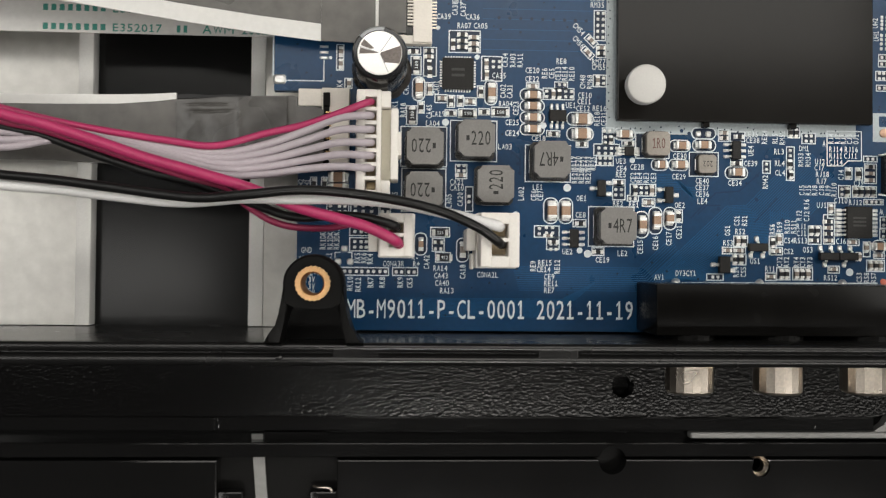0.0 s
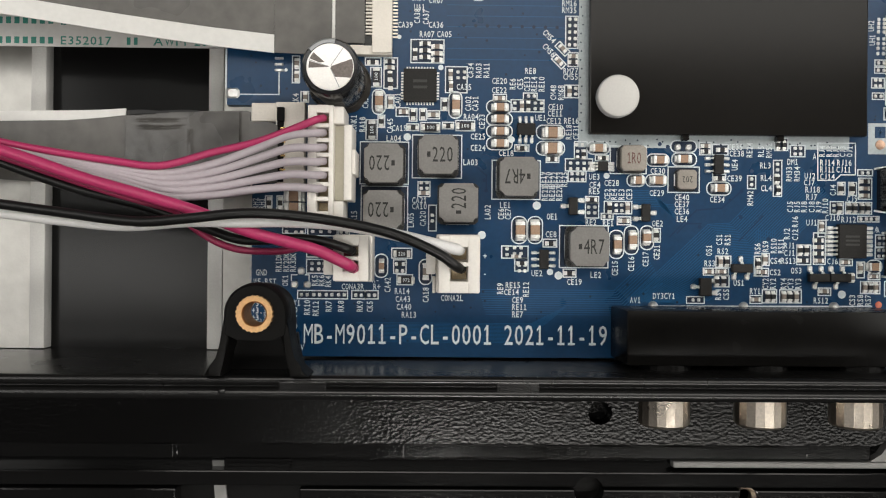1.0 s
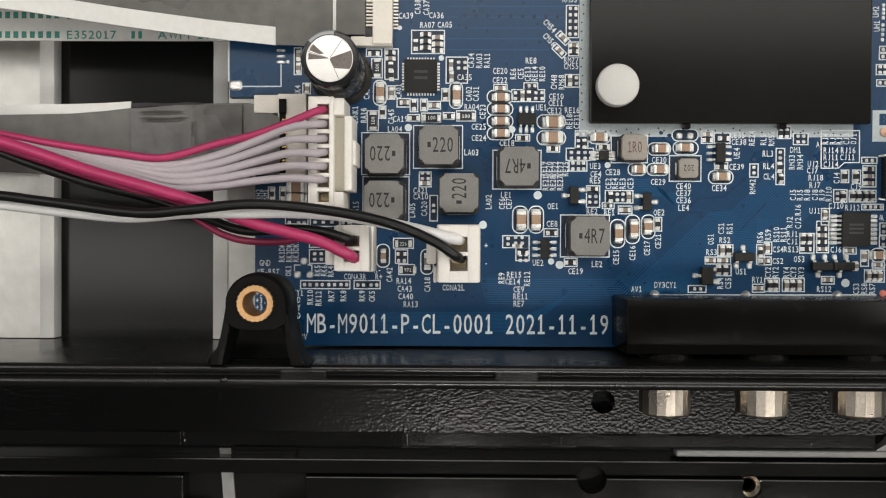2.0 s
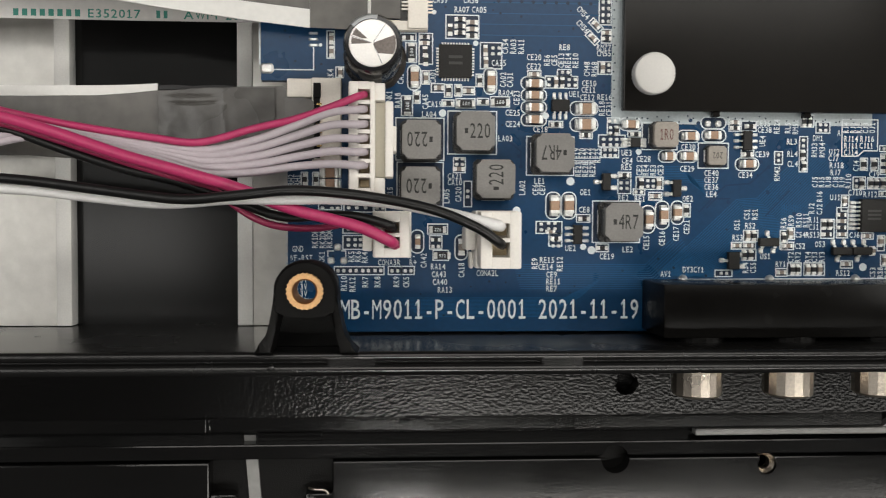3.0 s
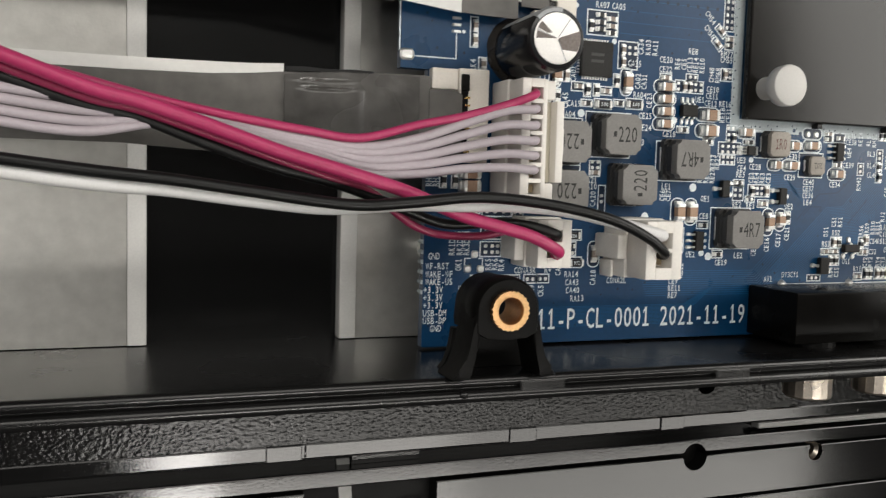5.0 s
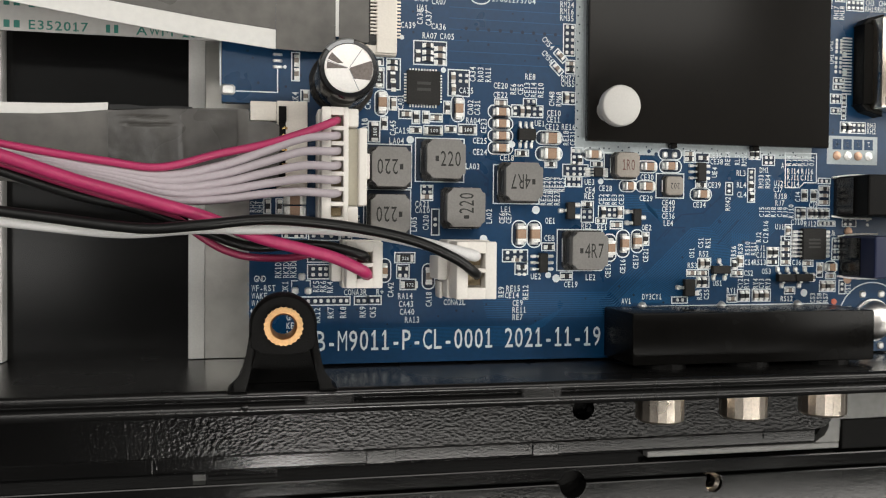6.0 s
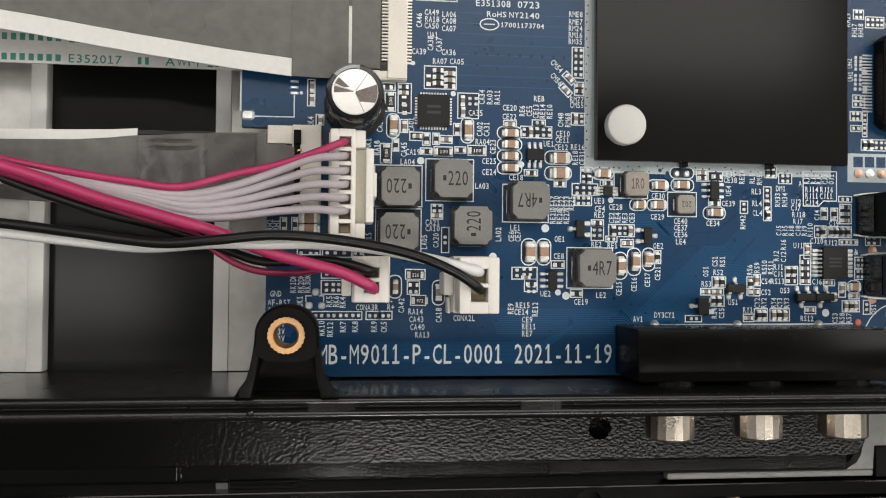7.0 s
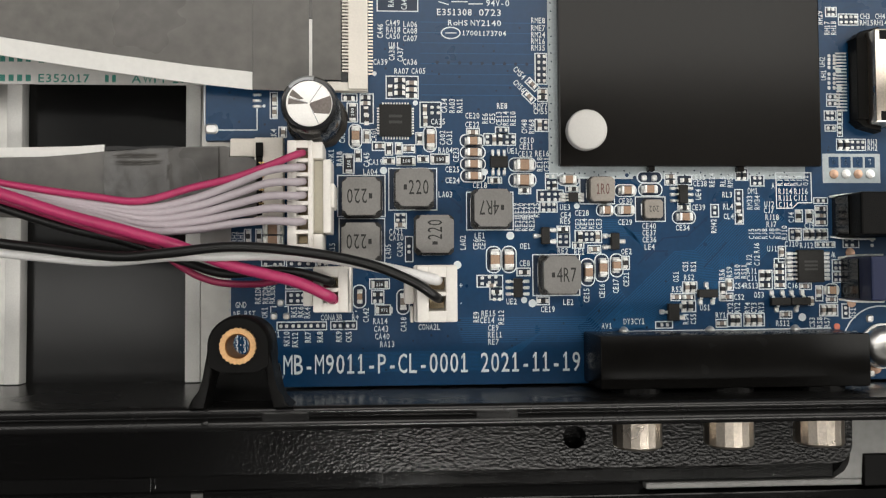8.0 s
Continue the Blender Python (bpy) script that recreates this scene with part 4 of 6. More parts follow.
def oval_line(x0, y0, x1, y1):
    r = min(x1 - x0, y1 - y0) / 2 * 0.9
    pts = []
    for cx, cy, a0 in ((x1 - r, y0 + r, -90), (x1 - r, y1 - r, 0), (x0 + r, y1 - r, 90), (x0 + r, y0 + r, 180)):
        pts += [(cx + r * math.cos(radians(a0 + 15 * i)), cy + r * math.sin(radians(a0 + 15 * i))) for i in range(7)]
    loop_line(pts, 0.18)
    global layer
    layer += 0.00004
    quad(bare, pts, layer)


def ring_line(x, y, rx, ry):
    loop_line([(x + rx * math.cos(radians(12 * i)), y + ry * math.sin(radians(12 * i))) for i in range(30)], 0.2)


def dot(x, y, r):
    quad(ink, ring_outline(r, 20, x, y), 0.026)


def silk(text, x, y, turn=0, width=None, height=None):
    n = len(text)
    letters("printed_label", text, x, y, 0.0, height or 0.86, width or (0.56 * n - 0.12), SILK, board, turn, depth=0.03)


def pillow(bm, x, y, w, h, z=0.09):
    """A low domed solder pad."""
    c = min(w, h) * 0.22
    o = [(w / 2 - c, -h / 2), (w / 2, -h / 2 + c), (w / 2, h / 2 - c), (w / 2 - c, h / 2), (-w / 2 + c, h / 2), (-w / 2, h / 2 - c), (-w / 2, -h / 2 + c), (-w / 2 + c, -h / 2)]
    low = [bm.verts.new((x + a, y + b, 0.004)) for a, b in o]
    top = [bm.verts.new((x + a * 0.7, y + b * 0.7, z)) for a, b in o]
    for i in range(8):
        bm.faces.new((low[i], low[(i + 1) % 8], top[(i + 1) % 8], top[i]))
    bm.faces.new(top)


def pad(x, y, w, h):
    pillow(solder, x, y, w, h, 0.22)


def pads_h(x, y):
    pillow(solder, x - 0.42, y, 0.5, 0.55)
    pillow(solder, x + 0.42, y, 0.5, 0.55)


def pads_v(x, y):
    pillow(solder, x, y - 0.42, 0.55, 0.5)
    pillow(solder, x, y + 0.42, 0.55, 0.5)


def chip_mesh(name, body_material):
    """A unit chip: dark body between two tinned ends, lying along x."""
    bm = bmesh.new()
    box(bm, -0.30, -0.5, 0.04, 0.30, 0.5, 0.42)
    n = len(bm.faces)
    box(bm, -0.54, -0.5, 0.02, -0.301, 0.5, 0.45)
    box(bm, 0.301, -0.5, 0.02, 0.54, 0.5, 0.45)
    box(bm, -0.74, -0.55, 0.0, -0.53, 0.55, 0.14)
    box(bm, 0.53, -0.55, 0.0, 0.74, 0.55, 0.14)
    bm.faces.ensure_lookup_table()
    for i, f in enumerate(bm.faces):
        f.material_index = 0 if i < n else 1
    return to_mesh(name, bm, [body_material, TIN])


CHIPS = [chip_mesh("chip_resistor", RESISTOR), chip_mesh("chip_capacitor", CERAMIC_GREY), chip_mesh("chip_resistor", RESISTOR)]
kinds = random.Random(5)


def chip(x, y, w, h):
    k = kinds.choice((0, 0, 1, 1, 2))
    o = new("chip_resistor" if k != 1 else "chip_capacitor", CHIPS[k])
    o.parent = board
    long, short = max(w, h), min(w, h)
    o.matrix_basis = pose(x * MM, y * MM, 0.0, 0, 0, 0 if w >= h else 90) @ Matrix.Diagonal((long / 1.12, short * 0.92, 1, 1))


def resistor(x, y, w, h, code):
    d = thing("coded_resistor", x, y, 0, 0 if w >= h else 90, "black chip resistor with a white code on tinned pads", "resistor", "coded chip resistors")
    a, b = max(w, h) / 2, min(w, h) / 2
    part("body", box(bmesh.new(), -a * 0.72, -b, 0.05, a * 0.72, b, 0.5, 0.04), RESISTOR, d)
    for s in (-1, 1):
        end = part("terminal", box(bmesh.new(), s * a * 0.86 - a * 0.135, -b, 0.02, s * a * 0.86 + a * 0.135, b, 0.53, 0.05), TIN, d)
        bm = bmesh.new()
        pillow(bm, s * a * 1.05, 0, a * 0.3, b * 2.1, 0.3)
        part("solder_fillet", bm, TIN, end)
    letters("code", code, 0, 0, 0.5, b * 1.0, a * 0.95, SILK, d)


ceramic_made = {}


def ceramic(x, y, w, h):
    turn = 0 if w >= h else 90
    a, b = round(max(w, h) / 2, 1), round(min(w, h) / 2, 1)
    m = pose(x * MM, y * MM, 0, 0, 0, turn)
    if (a, b) in ceramic_made:
        return copy_thing(ceramic_made[(a, b)], m)
    d = thing("ceramic_capacitor", x, y, 0, turn, "tan ceramic chip capacitor with tinned ends", "capacitor", "ceramic capacitors")
    ht = b * 1.5
    part("body", box(bmesh.new(), -a * 0.56, -b * 0.95, 0.06, a * 0.56, b * 0.95, ht, 0.05), CERAMIC, d)
    for s in (-1, 1):
        end = part("terminal", box(bmesh.new(), s * a * 0.78 - a * 0.215, -b, 0.02, s * a * 0.78 + a * 0.215, b, ht + 0.03, 0.1), TIN, d, smooth=True)
        bm = bmesh.new()
        pillow(bm, s * a * 1.12, 0, a * 0.45, b * 2.1, ht * 0.4)
        part("solder_fillet", bm, TIN, end)
    ceramic_made[(a, b)] = d
    return d


def slanted_cap(x, y):
    o = new("chip_capacitor", CHIPS[1])
    o.parent = board
    o.matrix_basis = pose(x * MM, y * MM, 0, 0, 0, -45) @ Matrix.Diagonal((1.0, 0.55, 1, 1))
    c, s = math.cos(radians(-45)), math.sin(radians(-45))
    loop_line([(x + c * a - s * b, y + s * a + c * b) for a, b in ((-1.05, -0.5), (1.05, -0.5), (1.05, 0.5), (-1.05, 0.5))])


def lead(bm, x, y, dx, dy, w):
    """A gull-wing lead from the body's side (x, y) towards dx, dy."""
    n = Vector((-dy, dx)) * w / 2
    d = Vector((dx, dy))
    prof = [(0.0, 0.55), (0.22, 0.55), (0.38, 0.12), (0.75, 0.1)]
    for (a, za), (b, zb) in zip(prof, prof[1:]):
        p, q = Vector((x, y)) + d * a, Vector((x, y)) + d * b
        lo = [bm.verts.new((*v, z)) for v, z in ((p - n, za), (q - n, zb), (q + n, zb), (p + n, za))]
        hi = [bm.verts.new((v.co.x, v.co.y, v.co.z + 0.14)) for v in lo]
        for f in (lo[::-1], hi, (lo[0], lo[1], hi[1], hi[0]), (lo[2], lo[3], hi[3], hi[2]), (lo[1], lo[2], hi[2], hi[1]), (lo[3], lo[0], hi[0], hi[3])):
            bm.faces.new(f)
    pillow(bm, x + dx * 0.7, y + dy * 0.7, abs(dx) * 0.95 + abs(dy) * w * 1.75, abs(dy) * 0.95 + abs(dx) * w * 1.75, 0.22)


def small_ic(x, y, w, h, style):
    d = thing("small_chip", x, y, 0, 0, "small black moulded transistor or regulator with tinned leads", "chip", "small moulded chips")
    part("body", box(bmesh.new(), -w / 2, -h / 2, 0.1, w / 2, h / 2, 1.05, 0.12), CHIP, d)
    k = 0.3
    if style == "tb3":
        spots = [(i * w * 0.33, s * h / 2, 0, s) for i in (-1, 0, 1) for s in (-1, 1)]
    elif style == "lr3":
        spots = [(s * w / 2, i * h * 0.33, s, 0) for i in (-1, 0, 1) for s in (-1, 1)]
    elif style == "qL":
        spots, k = [(-w / 2, 0, -1, 0), (w / 2, h * 0.34, 1, 0), (w / 2, -h * 0.34, 1, 0)], 0.45
    elif style == "qR":
        spots, k = [(w / 2, 0, 1, 0), (-w / 2, h * 0.34, -1, 0), (-w / 2, -h * 0.34, -1, 0)], 0.45
    elif style == "q1t":
        spots, k = [(0, h / 2, 0, 1), (-w * 0.32, -h / 2, 0, -1), (w * 0.32, -h / 2, 0, -1)], 0.45
    else:
        spots, k = [(-w * 0.36, h / 2, 0, 1), (w * 0.2, h / 2, 0, 1), (-w * 0.12, -h / 2, 0, -1)], 0.45
    for px, py, dx, dy in spots:
        bm = bmesh.new()
        lead(bm, px, py, dx, dy, k)
        part("lead", bm, TIN, d)


def solder_joint(x, y):
    bm = bmesh.new()
    lathe(bm, [(0.75, 0.0), (0.62, 0.35), (0.35, 0.7), (0.0, 0.85)], 18)
    bmesh.ops.translate(bm, vec=(x, y, 0), verts=bm.verts[:])
    part("solder_joint", bm, TIN, board, smooth=True)
    part("contact_strip", tube(bmesh.new(), [(x, y, 0.6), (x + 1.5, y - 0.35, 1.0), (x + 4.6, y - 0.7, 1.2)], 0.14, 8, 4), TIN, board)


# quad flat chip with its row of pads on each side
def quad_chip():
    d = thing("quad_flat_chip", 2.13, 29.28, 0, 0, "square black quad-flat chip with tinned pads on all sides", "chip")
    part("body", box(bmesh.new(), -2.43, -2.4, 0.03, 2.43, 2.4, 0.85, 0.06), CHIP, d)
    contact = to_mesh("contact", box(bmesh.new(), -0.12, -0.22, 0.0, 0.12, 0.22, 0.12), TIN)
    for k in range(10):
        for turn in (0, 90, 180, 270):
            o = new("contact", contact)
            o.parent = d
            o.matrix_basis = pose(0, 0, 0, 0, 0, turn) @ pose((-1.9 + 0.422 * k) * MM, 2.58 * MM, 0)
    for row in range(2):
        part("mark_bar", box(bmesh.new(), -1.0, 0.4 - row * 0.9, 0.852, 1.0, 0.8 - row * 0.9, 0.856), MARK_GREY, d)


quad_chip()


def leaded_chip():
    d = thing("amplifier_chip", 65.94, 6.95, 0, 0, "black leaded chip with seven tinned leads a side", "chip")
    part("body", box(bmesh.new(), -2.05, -2.5, 0.1, 2.05, 2.5, 1.1, 0.1), CHIP, d)
    for i in range(7):
        for s in (-1, 1):
            bm = bmesh.new()
            lead(bm, s * 2.05, -1.95 + 0.65 * i, s * 1.25, 0, 0.26)
            part("lead", bm, TIN, d)
    for row in range(3):
        part("mark_bar", box(bmesh.new(), -1.1, 0.55 - row * 0.6, 1.102, 1.0, 0.85 - row * 0.6, 1.106), MARK_GREY, d)


leaded_chip()

# large board name
silk("MB-M9011-P-CL-0001 2021-11-19", 7.7, -7.3, 0, 44.6, 2.85)

# ground strip round the heat spreader, with via dots
quad(strip, [(25.5, 20.5), (65.8, 20.5), (65.8, 22.4), (25.5, 22.4)], 0.012)
quad(strip, [(25.5, 22.4), (27.2, 22.4), (27.2, 80.0), (25.5, 80.0)], 0.012)
vias = bmesh.new()
spots = random.Random(11)
for i in range(34):
    quad(vias, ring_outline(0.13, 8, 28 + i * 1.1 + spots.uniform(-0.4, 0.4), 21.3 + spots.uniform(-0.5, 0.5)), 0.03)
for i in range(26):
    quad(vias, ring_outline(0.13, 8, 25.9 + spots.uniform(-0.2, 0.2), 23 + i * 1.3), 0.03)
for i in range(240):
    x, y = spots.uniform(-25, 75), spots.uniform(-9, 60)
    if x > -22 or y > 27:
        quad(vias, ring_outline(spots.choice((0.14, 0.17, 0.2)), 10, x, y), 0.009)
for i in range(9):
    quad(vias, ring_outline(0.26, 12, 8.5 + i * 1.72, 38.3 - 0.02 * i), 0.03)

# header footprint with four numbered pads
quad(strip, [(68.6, 19.9), (77.9, 19.9), (77.9, 24.5), (68.6, 24.5)], 0.012)
for i, digit in enumerate("4321"):
    x = 70.4 + i * 1.95
    p = part("pad_window", box(bmesh.new(), x - 0.8, 22.3, 0.0, x + 0.8, 24.0, 0.03), MASK, board)
    silk(digit, x, 23.2, 180, 0.5, 0.8)
    bm = bmesh.new()
    lathe(bm, [(0.72, 0.0), (0.7, 0.12), (0.3, 0.2), (0, 0.22)], 20)
    bmesh.ops.translate(bm, vec=(x, 21.3, 0), verts=bm.verts[:])
    part("round_pad", bm, COPPER if i % 2 == 0 else TIN, board, smooth=True)

# copper pours and bundles of traces under the mask
copper = bmesh.new()


def trace(points, w, z=0.008):
    for (x0, y0), (x1, y1) in zip(points, points[1:]):
        d = Vector((x1 - x0, y1 - y0)).normalized()
        n = Vector((-d.y, d.x)) * w / 2
        e = d * w * 0.3
        a, b = Vector((x0, y0)) - e, Vector((x1, y1)) + e
        quad(copper, [tuple(a - n), tuple(b - n), tuple(b + n), tuple(a + n)], z)
        z += 0.0006


for k in range(26):
    s = 0.235 * k
    trace([(33.0 + s, -2.0 - s * 0.1), (39.2 + s, 3.9 - s), (44.9 + s, 9.3 - s), (48.1 + s, 9.5 - s), (52.2 + s, 13.7 - s), (57.6 + s, 18.9 - s)], 0.13)
for k in range(15):
    trace([(-7.0 + k * 0.3, -5.6 - k * 0.2), (9.0, -5.6 - k * 0.2), (21.0 - k * 0.4, -5.6 - k * 0.2), (24.0 - k * 0.4, -2.9 - k * 0.2)], 0.1)
for k in range(12):
    trace([(11.0 + k * 0.1, -0.6 - k * 0.33), (31.0 + k * 0.2, -0.6 - k * 0.33), (36.0 + k * 0.2, 4.2 - k * 0.33)], 0.11)
for k in range(8):
    trace([(6.0, 44.5 - k * 1.6), (25.0, 44.5 - k * 1.6)], 0.12)
for k in range(10):
    trace([(29.5, 14.2 - k * 0.26), (36 + k * 0.2, 14.2 - k * 0.26), (38.5 + k * 0.2, 12.2 - k * 0.26), (42, 12.2 - k * 0.26)], 0.12)
for k in range(9):
    trace([(48 + k * 0.35, 1.0), (52 + k * 0.35, 5.0), (52 + k * 0.35, 8.5)], 0.12)
# dark gaps round the copper pours, and vias beside them
gaps = bmesh.new()
for pts in ([(39.2, 7.4), (42.2, 10.5), (43.2, 11.4), (46.9, 11.7), (49.4, 13.9), (50.2, 14.7)],
            [(40.3, 8.0), (41.7, 9.4), (43.8, 9.4)],
            [(24.8, 15.2), (25.9, 16.0), (28.1, 16.0), (29.8, 14.9)],
            [(10.3, 17.6), (12.0, 16.2), (12.0, 14.0)],
            [(49.5, 6.9), (51.7, 9.2), (53.0, 10.6)]):
    for (x0, y0), (x1, y1) in zip(pts, pts[1:]):
        d = Vector((x1 - x0, y1 - y0)).normalized()
        n = Vector((-d.y, d.x)) * 0.12
        a, b = Vector((x0, y0)) - d * 0.1, Vector((x1, y1)) + d * 0.1
        quad(gaps, [tuple(a - n), tuple(b - n), tuple(b + n), tuple(a + n)], 0.0135)
for x, y in [(49.8, 14.2), (49.7, 10.4), (43.6, 8.9), (47.9, 7.4), (53.9, 7.2), (51.3, 17.2), (48.6, 15.0), (24.3, 26.1), (24.2, 25.0), (11.7, 15.5), (12.0, 14.0), (22.1, 17.8), (37.6, 21.1), (38.8, 20.7)]:
    quad(gaps, ring_outline(0.3, 14, x, y), 0.0142)

# ---- laid-out labels, outlines and small parts ----

silk("GND", -20.93, 1.65)
silk("WF-RST", -20.43, 0.32)
silk("WAKE-WF", -20.14, -0.77)
silk("WAKE-US", -20.14, -1.80)
silk("+3.3V", -20.94, -2.87)
silk("+3.3V", -20.94, -3.93)
silk("+3.3V", -20.93, -4.96)
silk("USB-DM", -20.65, -6.02)
silk("USB-DP", -20.64, -7.05)
silk("GND", -20.47, -8.11)
silk("KEY1", -16.25, -2.78)
silk("GND", -16.44, -3.81)
silk("KEY", -16.43, -5.01)
silk("LED", -16.42, -6.18)
silk("IR", -16.50, -7.36)
silk("GND", -16.41, -8.41)
silk("3V", -15.15, -9.30)
silk("QK1", -17.44, 0.50, 90)
silk("RK5", -13.11, 0.53, 90)
silk("RK6", -12.13, 0.53, 90)
silk("RK4", -11.15, 0.40, 90)
silk("RK10", -14.20, -3.44, 90)
silk("RK12", -12.95, -3.60, 90)
silk("RK7", -11.05, -3.22, 90)
silk("RK8", -9.26, -3.21, 90)
silk("RK9", -6.47, -3.19, 90)
silk("CK5", -5.00, -3.24, 90)
silk("RK1DK1", -18.43, 3.42, 90)
silk("RK2DK2", -17.31, 3.43, 90)
silk("RK3DK3", -16.33, 3.44, 90)
silk("CONA3R", -7.52, -0.33)
silk("R-", -4.18, 0.72)
silk("R+", -3.98, -0.31)
silk("CA42", -2.42, -0.02, 90)
silk("RA14", -0.27, -0.93)
silk("CA43", -0.13, -2.09)
silk("CA40", 0.02, -3.23)
silk("RA13", 0.78, -4.40)
frame_line(-15.61, -2.15, -8.29, -0.96)
frame_line(-7.66, -2.13, -5.70, -0.92)
frame_line(-5.70, -2.12, -3.80, -0.90)
pad(-15.12, 1.91, 1.07, 1.06)
pad(-16.09, -0.10, 1.06, 1.05)
pad(-14.22, -0.09, 1.06, 1.05)
line(-16.54, 0.51, -16.55, 1.34)
line(-16.55, 1.34, -15.71, 1.35)
line(-14.51, 1.36, -13.95, 1.36)
line(-13.95, 1.36, -13.94, 0.52)
pads_h(-14.63, -1.57)
pads_h(-12.82, -1.56)
pads_h(-11.00, -1.55)
pads_h(-9.19, -1.54)
pads_h(-6.68, -1.58)
pads_h(-4.73, -1.57)
ceramic(-3.32, 2.76, 0.85, 1.61)
oval_line(-4.34, 1.07, -2.43, 4.48)
for y in (2.62, 5.0):
    frame_line(-14.33, y - 1.02, -11.25, y + 1.02)
    pads_v(-13.54, y)
    pads_v(-12.55, y)
    pads_v(-11.75, y)
frame_line(-14.2, 7.1, -9.9, 9.2)
pads_v(-13.5, 8.15)
pads_v(-12.3, 8.15)
pads_v(-11.0, 8.15)
frame_line(-9.7, 7.1, -8.1, 8.6)
pads_h(-8.9, 7.7)
frame_line(-1.55, 1.67, 0.27, 3.66)
chip(-0.63, 3.06, 1.11, 0.55)
pads_h(-0.65, 2.05)
frame_line(-1.04, 0.00, 1.26, 1.49)
resistor(0.33, 0.70, 2.09, 0.99, "972")
frame_line(-1.84, 3.90, 1.10, 5.38)
resistor(-0.36, 4.56, 2.09, 0.99, "226")

silk("CA32", -5.91, 27.01, 90)
silk("CA01", -1.17, 27.16, 90)
silk("CA45", -2.27, 23.40, 90)
silk("CA19", -0.87, 23.05)
silk("LA04", -1.70, 21.54)
dot(0.30, 21.75, 0.56)
silk("RA10", -6.33, 23.53, 90)
silk("CA35", 8.60, 29.22)
silk("CA02", 9.23, 26.78, 90)
silk("CA31", 10.28, 26.78, 90)
silk("RA04", 9.68, 24.84)
silk("CE23", 11.27, 24.15, 90)
silk("CE25", 10.73, 21.93)
silk("CE24", 10.74, 20.26)
silk("LA03", 9.64, 18.12)
silk("CE22", 13.82, 28.79)
silk("CE18", 14.90, 19.53)
ceramic(-3.87, 26.94, 1.24, 2.33)
oval_line(-4.89, 25.07, -3.00, 28.73)
frame_line(-2.79, 25.96, -1.72, 27.91)
chip(-2.20, 26.81, 0.68, 1.34)
frame_line(-1.39, 24.80, 0.51, 26.05)
chip(-0.25, 25.43, 1.11, 0.66)
frame_line(0.56, 24.11, 1.68, 25.97)
chip(1.14, 25.07, 0.68, 1.22)
frame_line(2.09, 24.26, 3.07, 25.98)
chip(2.58, 25.08, 0.67, 1.22)
frame_line(3.20, 24.49, 5.02, 25.65)
chip(4.11, 25.03, 1.23, 0.67)
ceramic(7.42, 26.48, 1.29, 2.33)
oval_line(6.38, 24.61, 8.29, 28.49)
frame_line(5.22, 25.71, 6.26, 27.54)
chip(5.76, 26.56, 0.67, 1.28)
frame_line(0.21, 22.73, 1.97, 23.69)
chip(1.15, 23.13, 1.28, 0.61)
frame_line(2.29, 22.54, 5.08, 23.92)
resistor(3.73, 23.14, 2.39, 0.99, "100")
frame_line(5.44, 23.02, 7.11, 23.99)
chip(6.30, 23.43, 1.22, 0.61)
frame_line(7.43, 22.76, 10.22, 24.27)
resistor(8.80, 23.41, 2.40, 0.99, "100")
frame_line(-5.78, 21.31, -4.15, 24.23)
resistor(-4.90, 22.70, 1.01, 2.39, "100")
frame_line(-4.03, 23.12, -3.05, 24.93)
chip(-3.52, 23.95, 0.68, 1.28)
ceramic(13.93, 26.22, 2.00, 1.15)
ceramic(13.94, 24.51, 2.00, 1.15)
ceramic(13.95, 22.71, 2.00, 1.16)
ceramic(13.96, 20.91, 2.00, 1.16)
oval_line(11.94, 25.41, 15.73, 27.26)
oval_line(11.96, 23.69, 15.74, 25.40)
oval_line(11.97, 21.86, 15.75, 23.62)
oval_line(11.98, 20.03, 15.76, 21.82)
dot(15.64, 21.53, 0.50)
frame_line(12.91, 27.21, 14.86, 28.18)
chip(13.86, 27.58, 1.23, 0.67)
frame_line(1.08, 15.75, 8.32, 22.08)
frame_line(-6.60, 14.80, 0.51, 21.00)

silk("RE6", 15.76, 29.74, 90)
silk("CE5", 16.87, 29.75, 90)
silk("CE13", 17.89, 29.75, 90)
silk("RE14", 18.92, 29.75, 90)
silk("RE10", 20.03, 29.75, 90)
silk("CM48", 21.78, 28.54, 90)
silk("RM68", 22.89, 28.54, 90)
silk("CE10", 22.15, 26.41)
silk("CE11", 22.08, 25.44)
silk("CE12", 21.89, 24.33)
silk("UE1", 19.95, 24.79)
silk("RE16", 24.49, 24.39)
silk("RE18", 24.09, 22.73, 90)
silk("CE31", 25.17, 22.73, 90)
frame_line(15.55, 25.65, 20.41, 27.41)
pads_v(16.11, 26.52)
chip(17.13, 26.46, 0.61, 1.22)
chip(18.07, 26.46, 0.62, 1.22)
pads_v(19.11, 26.54)
pads_v(20.05, 26.54)
frame_line(17.35, 27.42, 19.38, 28.42)
pads_h(18.54, 27.98)
frame_line(23.44, 27.80, 25.52, 29.65)
chip(24.13, 28.75, 0.62, 1.21)
pads_v(25.10, 28.77)
small_ic(17.76, 23.00, 2.65, 1.71, "tb3")
ceramic(21.63, 22.55, 2.34, 1.51)
oval_line(19.32, 21.67, 23.49, 23.71)
ceramic(21.59, 20.25, 2.34, 1.51)
oval_line(19.33, 19.28, 23.50, 21.32)
frame_line(20.81, 18.23, 22.68, 19.22)
chip(21.66, 18.70, 1.22, 0.66)
frame_line(16.15, 19.82, 18.23, 20.75)
chip(17.22, 20.23, 1.22, 0.66)
ceramic(28.46, 20.36, 1.94, 1.10)
